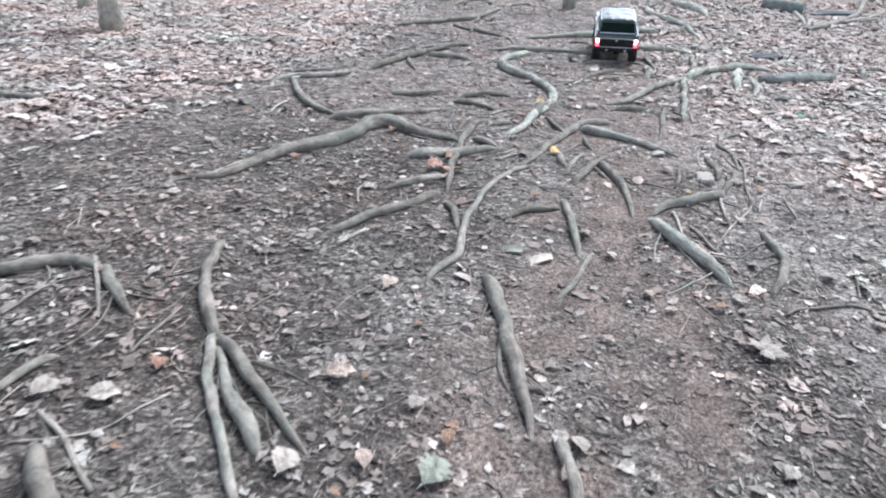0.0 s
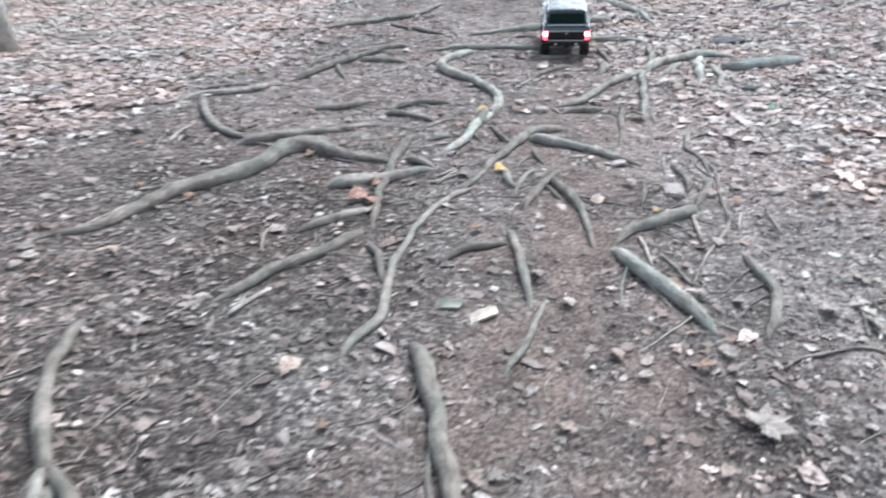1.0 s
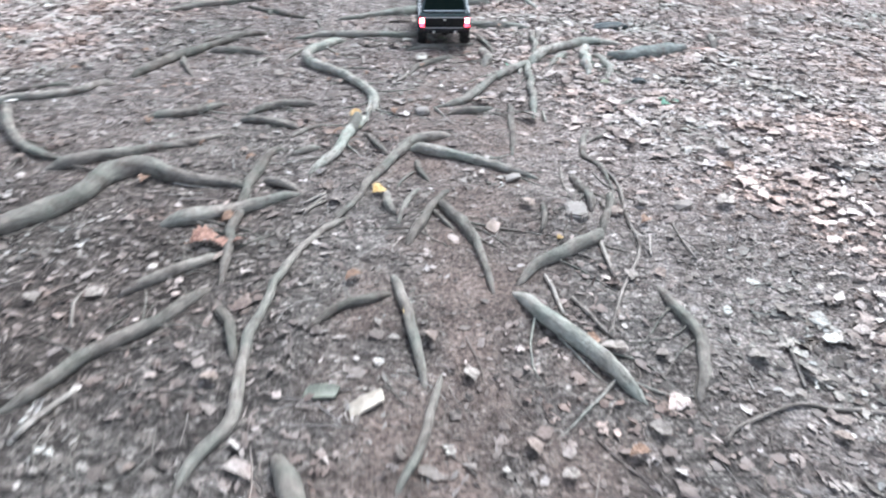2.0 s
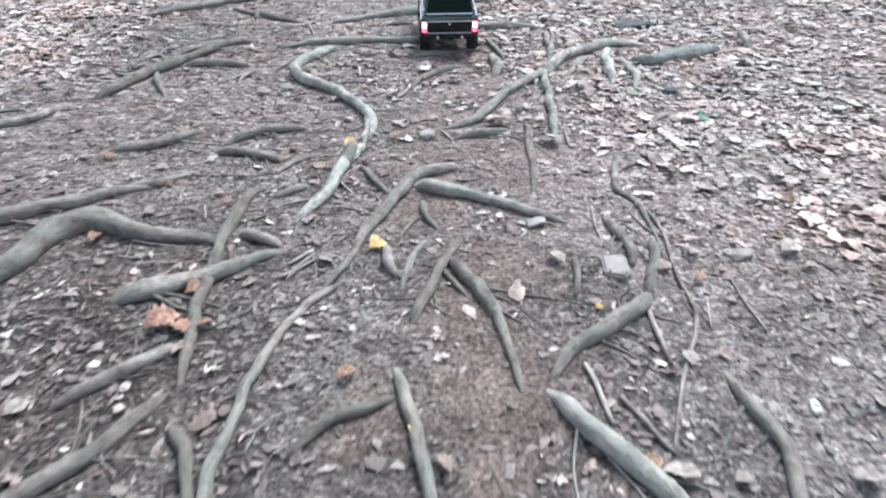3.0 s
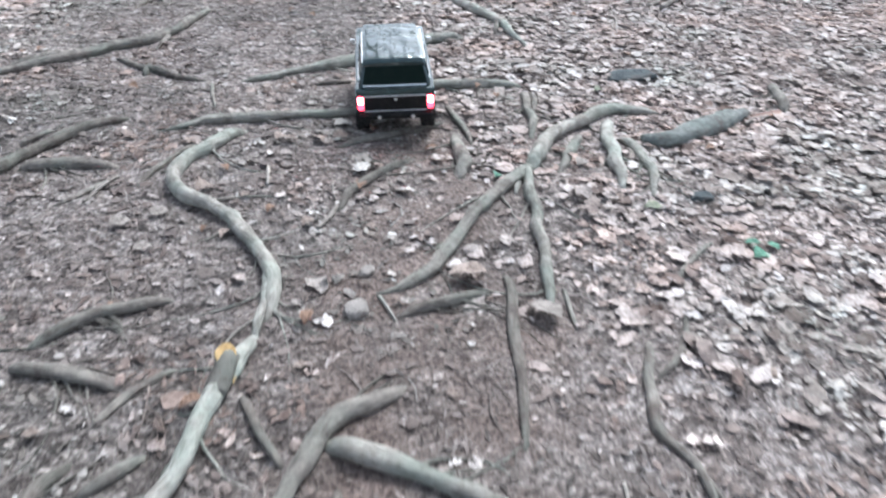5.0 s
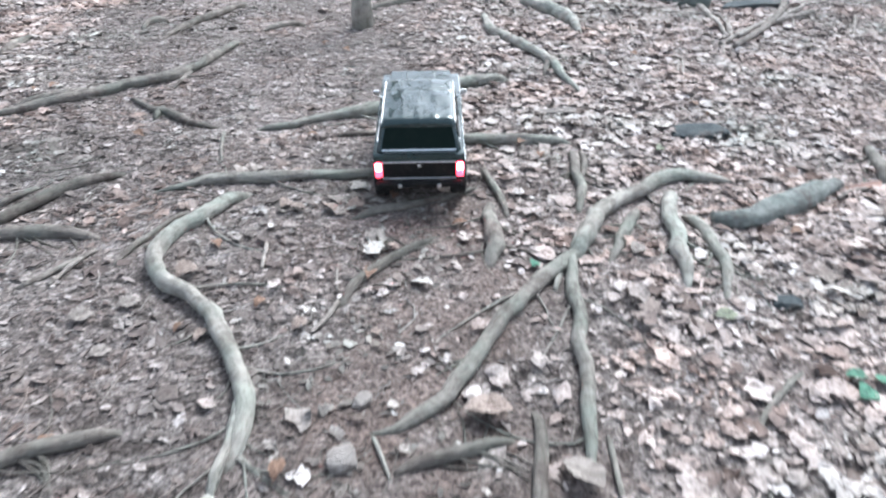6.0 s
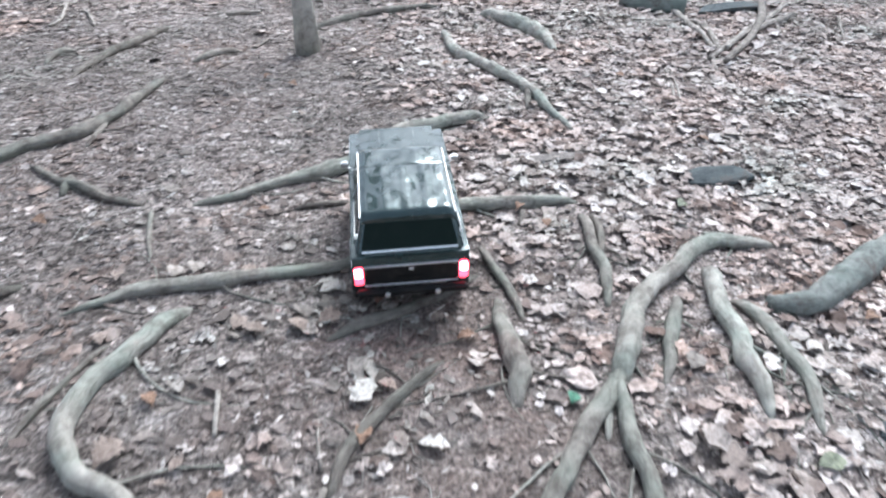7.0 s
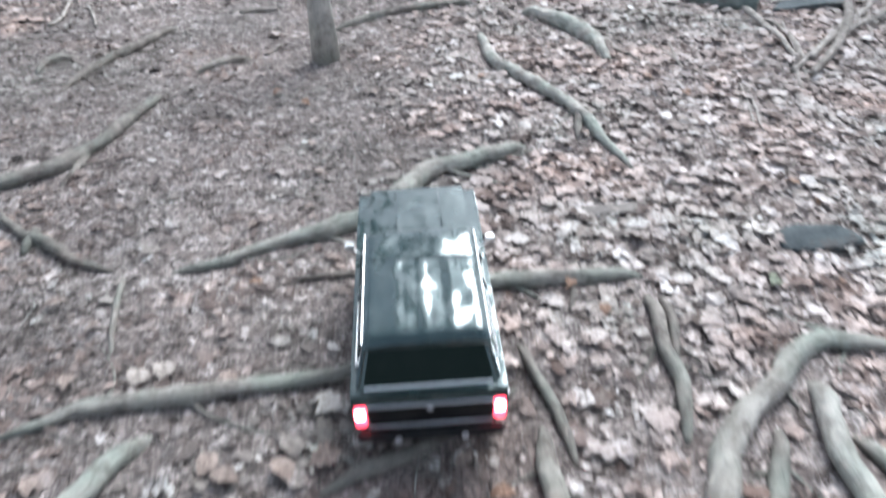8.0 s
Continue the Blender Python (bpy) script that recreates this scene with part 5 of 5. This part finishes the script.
def truck():
    car = tagged(new("toy_truck"), "glossy dark green toy off-road truck with lit tail lamps", "toy truck")
    lift = 0.012
    # lower body, with wheel openings
    arch = 0.073
    prof = [(TAIL, 0.112 + lift), (TAIL + 0.004, 0.100 + lift), (-AXLE - arch * 0.93, 0.090 + lift)]
    prof += arc(-AXLE, WHEEL_R + 0.006, arch, 158, 22, 14) + arc(AXLE, WHEEL_R + 0.006, arch, 158, 22, 14)
    prof += [(NOSE, 0.100 + lift), (NOSE + 0.003, 0.14 + lift), (NOSE - 0.004, 0.174 + lift), (0.09, BELT + 0.002 + lift), (TAIL + 0.004, BELT + lift), (TAIL, BELT - 0.006 + lift)]
    solid("body", slab(prof, -HALF, HALF), PAINT, car, "glossy dark green plastic body shell", 0.007, 3)
    # greenhouse, narrowing to the roof
    z0, z1 = BELT + lift - 0.002, 0.256 + lift
    lo = {"rl": (-0.119, TAIL + 0.008, z0), "rr": (0.119, TAIL + 0.008, z0), "fr": (0.119, 0.092, z0), "fl": (-0.119, 0.092, z0)}
    hi = {"rl": (-0.098, TAIL + 0.054, z1), "rr": (0.098, TAIL + 0.054, z1), "fr": (0.098, 0.032, z1), "fl": (-0.098, 0.032, z1)}
    bm = bmesh.new()
    v = {k: bm.verts.new(p) for k, p in lo.items()}
    w = {k: bm.verts.new(p) for k, p in hi.items()}
    names = ("rl", "rr", "fr", "fl")
    for k in range(4):
        a, b = names[k], names[(k + 1) % 4]
        bm.faces.new((v[a], v[b], w[b], w[a]))
    bm.faces.new([v[k] for k in names][::-1]), bm.faces.new([w[k] for k in names])
    solid("cab", bm, PAINT, car, bevel=0.006, segments=3)

    def on(face, u0, u1, t0, t1):
        """Four corners on a cab face: u along it, t up it."""
        a, b = face
        at = lambda u, t: (Vector(lo[a]).lerp(Vector(lo[b]), u)).lerp(Vector(hi[a]).lerp(Vector(hi[b]), u), t)  # noqa: E731
        return [at(u0, t0), at(u1, t0), at(u1, t1), at(u0, t1)]

    solid("rear_window", pane(on(("rl", "rr"), 0.05, 0.95, 0.15, 0.92), 0.0015), GLASS, car, "dark tinted rear window")
    solid("window_trim", pane(on(("rl", "rr"), 0.06, 0.94, 0.08, 0.125), 0.003, round_by=0.001), CHROME, car, "thin bright strip below the rear window")
    solid("windscreen", pane(on(("fr", "fl"), 0.08, 0.92, 0.12, 0.9), 0.0015), GLASS, car, "dark tinted windscreen")
    for a, b, flip in (("rr", "fr", False), ("fl", "rl", True)):
        span = lambda u0, u1: (1 - u1, 1 - u0) if flip else (u0, u1)  # noqa: E731
        u = span(0.14, 0.53)
        quarter = solid("side_window", pane(on((a, b), *u, 0.2, 0.84), 0.0015), GLASS, car, "dark tinted side window")
        u = span(0.13, 0.54)
        solid("window_trim", pane(on((a, b), *u, 0.12, 0.16), 0.003, round_by=0.001), CHROME, quarter, "bright strip")
        u = span(0.62, 0.90)
        door = solid("door_window", pane(on((a, b), *u, 0.14, 0.86), 0.0015), GLASS, car, "dark tinted door window")
        u = span(0.575, 0.59)
        solid("pillar_trim", pane(on((a, b), *u, 0.1, 0.9), 0.003, round_by=0.001), CHROME, door, "bright pillar strip")
    # roof: a short front panel and a long hard top, rolled over at the edges and dented
    for y0, y1, name in ((TAIL + 0.044, -0.052, "hard_top"), (-0.0495, 0.038, "front_roof")):
        bm = bmesh.new()
        rows = []
        ny, nx = 25, 29
        for k in range(ny):
            y = y0 + (y1 - y0) * k / (ny - 1)
            back = max(0.0, (TAIL + 0.068 - y) / 0.024) if name == "hard_top" else 0.0
            front = max(0.0, (y - 0.014) / 0.024) if name == "front_roof" else 0.0
            drop = 0.011 * (1 - math.sqrt(max(0.0, 1 - min(1.0, max(back, front)) ** 2)))
            seam = 0.0012 * max(0.0, 1 - min(y - y0, y1 - y) / 0.005)
            row = []
            for j in range(nx):
                u = -1 + 2 * j / (nx - 1)
                roll = max(0.0, (abs(u) - 0.84) / 0.16)
                crown = 0.0035 * (1 - u * u) + 0.0095 * math.sqrt(max(0.0, 1 - roll**2))
                rib = 0.0016 * sum(math.exp(-(((u - c) / 0.05) ** 2)) for c in (-0.45, 0.0, 0.45)) * (name == "hard_top")
                dent = 0.0028 * noise.noise(Vector((u * 1.6, y * 15, 0))) + 0.0011 * noise.noise(Vector((u * 4, y * 38, 4)))
                row.append(bm.verts.new((0.1025 * u, y, z1 - 0.002 + crown - drop - seam + rib + dent * (1 - roll))))
            rows.append(row)
        for a, b in zip(rows, rows[1:]):
            for j in range(nx - 1):
                bm.faces.new((a[j], a[j + 1], b[j + 1], b[j]))
        rim = bmesh.ops.extrude_edge_only(bm, edges=[e for e in bm.edges if len(e.link_faces) == 1])["geom"]
        for g in rim:
            if isinstance(g, bmesh.types.BMVert):
                g.co.z = z1 - 0.016
        solid(name, bm, PAINT, car, "glossy dark green roof panel")
    for s in (-1, 1):
        solid("drip_rail", rod((s * 0.102, TAIL + 0.05, z1 - 0.001), (s * 0.102, 0.034, z1 - 0.001), 0.0016, 8), CHROME, car)
    # bonnet with a raised middle and a seam each side
    y0, y1, zb = 0.098, NOSE - 0.008, BELT + lift
    bonnet = solid("bonnet", block(-0.1, 0.1, y0, y1, zb - 0.004, zb + 0.005), PAINT, car, "glossy dark green bonnet", 0.003)
    solid("bulge", block(-0.05, 0.05, y0 + 0.012, y1 - 0.012, zb + 0.003, zb + 0.009, 0.06), PAINT, bonnet, bevel=0.003)
    solid("cowl_vent", block(-0.07, 0.07, y0 - 0.006, y0 + 0.005, zb + 0.004, zb + 0.0075), BLACK, bonnet, "black vent strip", 0.001)
    for s in (-1, 1):
        solid("wiper", rod((s * 0.02 + 0.012, 0.088, zb + 0.006), (s * 0.02 - 0.035, 0.070, zb + 0.026), 0.0013, 6), BLACK, car, "black wiper arm")
        solid("side_trim", block(s * HALF - 0.0015, s * HALF + 0.0022, TAIL + 0.004, NOSE - 0.004, 0.158 + lift, 0.1655 + lift), CHROME, car, "bright trim strip along the side", 0.0008)
        solid("sill_trim", block(s * HALF - 0.0015, s * HALF + 0.0018, -AXLE + 0.078, AXLE - 0.078, 0.103 + lift, 0.1065 + lift), CHROME, car, "thin bright sill strip", 0.0006)
        solid("sill", block(s * 0.118 - 0.006, s * 0.118 + 0.006, -AXLE + 0.072, AXLE - 0.072, 0.078 + lift, 0.092 + lift), BLACK, car, "black side sill", 0.003)
        door = solid("door", block(s * HALF - 0.001, s * HALF + 0.0012, -0.045, 0.078, 0.095 + lift, 0.176 + lift), PAINT, car, bevel=0.001)
        solid("door_handle", block(s * HALF, s * HALF + 0.005, -0.036, -0.018, 0.147 + lift, 0.1515 + lift), CHROME, door, "small bright handle", 0.001)
        mirror = solid("mirror", block(s * 0.137 - 0.009, s * 0.137 + 0.009, 0.055, 0.067, z0 + 0.018, z0 + 0.034), CHROME, car, "bright door mirror", 0.003)
        solid("arm", rod((s * 0.116, 0.060, z0 + 0.008), (s * 0.134, 0.061, z0 + 0.020), 0.0018, 6), CHROME, mirror)
        for y in (-AXLE, AXLE):
            flare = [(s * (HALF + 0.003), p, q) for p, q in arc(y, WHEEL_R + 0.006, arch + 0.001, 165, 15, 20)]
            v2, f2 = tube(flare, np.full(len(flare), 0.0048), 8)
            bm = bmesh.new()
            vs = [bm.verts.new(p) for p in v2]
            for face in f2:
                bm.faces.new([vs[i] for i in face])
            solid("wheel_arch", bm, PAINT, car, "dark green arch lip")
        # tail lamps
        lens = solid("tail_lamp", block(s * 0.114 - 0.0105, s * 0.114 + 0.0105, TAIL - 0.006, TAIL + 0.003, 0.112 + lift, 0.160 + lift), RED_LENS, car, "lit red tail lamp", 0.003)
        solid("bulb", block(s * 0.114 - 0.0085, s * 0.114 + 0.0085, TAIL - 0.0072, TAIL - 0.004, 0.134 + lift, 0.158 + lift), RED_BULB, lens, "bright lit core", 0.002)
        lamp = bmesh.new()
        bmesh.ops.create_cone(lamp, cap_ends=True, segments=24, radius1=0.016, radius2=0.013, depth=0.008, matrix=Matrix.Translation((s * 0.084, NOSE + 0.005, 0.138 + lift)) @ Matrix.Rotation(-math.pi / 2, 4, "X"))
        solid("headlamp", lamp, LAMP, car, "round clear headlamp", 0.001)
    # tailgate between the lamps
    gate = solid("tailgate", block(-0.1, 0.1, TAIL - 0.0035, TAIL + 0.003, 0.110 + lift, 0.163 + lift), BLACK, car, "black tailgate panel", 0.002)
    for z in (0.161, 0.109):
        solid("trim_strip", block(-0.103, 0.103, TAIL - 0.0062, TAIL, z + lift - 0.0021, z + lift + 0.0021), CHROME, gate, "bright strip", 0.0012)
    solid("badge", block(-0.006, 0.006, TAIL - 0.006, TAIL, 0.145 + lift, 0.153 + lift), CHROME, gate, "small plain badge", 0.002)
    solid("tailgate_lip", block(-0.1, 0.1, TAIL - 0.002, TAIL + 0.014, 0.178 + lift, 0.187 + lift), PAINT, car, bevel=0.003)
    for y0, y1, name in ((TAIL - 0.022, TAIL - 0.004, "rear_bumper"), (NOSE + 0.002, NOSE + 0.022, "front_bumper")):
        bumper = solid(name, block(-0.122, 0.122, y0, y1, 0.086 + lift, 0.106 + lift), BLACK, car, "scuffed black bumper", 0.005, 3)
        for s in (-1, 1):
            solid("tow_hook", block(s * 0.055 - 0.006, s * 0.055 + 0.006, y0 - 0.005 if y0 < 0 else y1 - 0.002, y0 + 0.002 if y0 < 0 else y1 + 0.005, 0.089 + lift, 0.101 + lift), CHROME, bumper, "worn metal hook", 0.002)
    solid("number_plate", block(-0.03, 0.03, TAIL - 0.0055, TAIL - 0.002, 0.1195 + lift, 0.131 + lift), BLACK, car, "blank black plate", 0.001)
    grille = solid("grille", block(-0.1, 0.1, NOSE, NOSE + 0.005, 0.112 + lift, 0.162 + lift), BLACK, car, "black front grille", 0.002)
    for k in range(4):
        solid("bar", block(-0.064, 0.064, NOSE + 0.003, NOSE + 0.0065, 0.117 + 0.009 * k + lift, 0.1195 + 0.009 * k + lift), CHROME, grille)
    # running gear
    solid("chassis", block(-0.055, 0.055, -0.235, 0.235, 0.074, 0.096), BLACK, car, "black chassis frame", 0.006)
    solid("gearbox", block(-0.035, 0.035, -0.06, 0.05, 0.058, 0.080, 0.15), BLACK, car, "black gearbox skid plate", 0.006)
    solid("drive_shaft", rod((0.01, -AXLE, WHEEL_R), (0.01, AXLE, WHEEL_R + 0.004), 0.005), BLACK, car)
    for y in (-AXLE, AXLE):
        axle = solid("axle", rod((-0.1, y, WHEEL_R), (0.1, y, WHEEL_R), 0.010, 12), BLACK, car, "black axle tube")
        bm = bmesh.new()
        bmesh.ops.create_icosphere(bm, subdivisions=2, radius=0.022, matrix=Matrix.Translation((0.012, y, WHEEL_R)))
        solid("differential", bm, BLACK, axle)
        for s in (-1, 1):
            solid("shock_absorber", rod((s * 0.072, y - 0.02, WHEEL_R + 0.004), (s * 0.062, y + 0.02, 0.118), 0.0085, 12), BLACK, car, "black coil shock absorber")
            wheel(car, s * 0.112, y)
    return car


TRUCK = truck()
TRUCK.matrix_basis = pose(1.103, 4.786, float(ground_at(1.08, 4.62)[0]) + 0.019, 5.0, -2.0, -9.5) @ Matrix.Diagonal((1.05, 1.05, 1.05, 1))


# ---- trees ----
def tree(x, y, girth, height, lean, seed, label):
    """A bare winter tree: a flared trunk with limbs, and twigs under the limbs."""
    r = random.Random(seed)
    base = float(ground_at(x, y)[0])
    thing = tagged(new("tree"), label, "tree", "trees of the wood")
    thing.location = (x, y, base)
    t = np.linspace(0, 1, 22)
    bend = [0.25 * math.sin(seed + 2.2 * k) * k for k in t]
    line = np.column_stack([lean[0] * height * t + np.array(bend) * 0.6, lean[1] * height * t + np.array(bend) * 0.4, height * t - 0.05])
    rad = girth * (1 - 0.8 * t) + girth * 0.4 * np.exp(-t * height / 0.10)
    v, f = tube(line, rad, 14, 0.10, seed)
    trunk = mesh_of("trunk", v, f, TRUNK_BARK)
    lay_out(trunk, line, 14)
    part("trunk", trunk, thing)
    for k in range(9):
        a, at = r.random() * 6.3, r.uniform(0.38, 0.95)
        p = line[int(at * 21)]
        long = height * r.uniform(0.22, 0.42) * (1.25 - at)
        s = np.linspace(0, 1, 9)
        rise = r.uniform(0.4, 0.9)
        wob = np.array([0.06 * long * math.sin(5 * q + k) for q in s])
        limb = np.column_stack([p[0] + long * s * math.cos(a) + wob, p[1] + long * s * math.sin(a) - wob, p[2] + long * rise * s ** 1.3])
        verts, faces = tube(limb, girth * 0.32 * (1.1 - at * 0.6) * (1 - 0.85 * s) + 0.004, 7, 0.1, k)
        ob = part("limb", mesh_of("limb", verts, faces, TRUNK_BARK), thing)
        verts, faces = [], []
        for j in range(26):
            q = limb[r.randint(2, 8)]
            b, l2 = a + r.uniform(-1.3, 1.3), long * r.uniform(0.15, 0.45)
            u = np.linspace(0, 1, 5)
            tw = np.column_stack([q[0] + l2 * u * math.cos(b), q[1] + l2 * u * math.sin(b), q[2] + l2 * r.uniform(0.1, 0.9) * u])
            v, f = tube(tw, 0.016 * (1 - 0.8 * u) + 0.003, 4)
            faces += [tuple(i + len(verts) for i in face) for face in f]
            verts += v
        part("twigs", mesh_of("twigs", verts, faces, TRUNK_BARK), ob)
    return thing


tree(1.06, 6.70, 0.046, 7.0, (-0.05, 0.0), 1, "slender grey trunk of a bare young tree")
tree(-2.44, 4.95, 0.062, 8.0, (0.0, 0.02), 2, "grey-green mossy trunk of a bare tree")
tree(-3.1, 5.9, 0.05, 7.0, (0.02, 0.0), 3, "pale slender trunk of a bare tree")
# unseen trees, added to mottle the roof's reflections and dim the side light
tree(-4.6, 8.5, 0.14, 11.0, (0.0, 0.0), 4, "grey trunk of an unseen bare tree added among leaves")
tree(5.4, 8.2, 0.15, 12.0, (-0.02, 0.0), 5, "grey trunk of an unseen bare tree added among leaves")
tree(3.9, 0.6, 0.16, 12.0, (-0.03, 0.02), 6, "grey trunk of an unseen bare tree added beside the path")
tree(-3.6, 0.4, 0.15, 12.0, (0.03, 0.02), 7, "grey trunk of an unseen bare tree added beside the path")
tree(1.2, 12.5, 0.17, 13.0, (0.0, -0.03), 8, "grey trunk of an unseen bare tree added among leaves")

# more added trees out of view, for branches in the roof's reflection
for k, (x, y) in enumerate(((-1.5, 15.5), (4.2, 14.5), (-6.5, 13.0), (7.5, 12.0), (0.3, 19.0), (3.0, 20.5), (-3.5, 21.0), (8.0, 3.0), (-7.5, 4.5), (1.0, -4.5))):
    tree(x, y, 0.15 + 0.02 * (k % 3), 11.0 + k % 4, (0.02 * (k % 3 - 1), 0.0), 20 + k, "grey trunk of an unseen bare tree added to the wood")
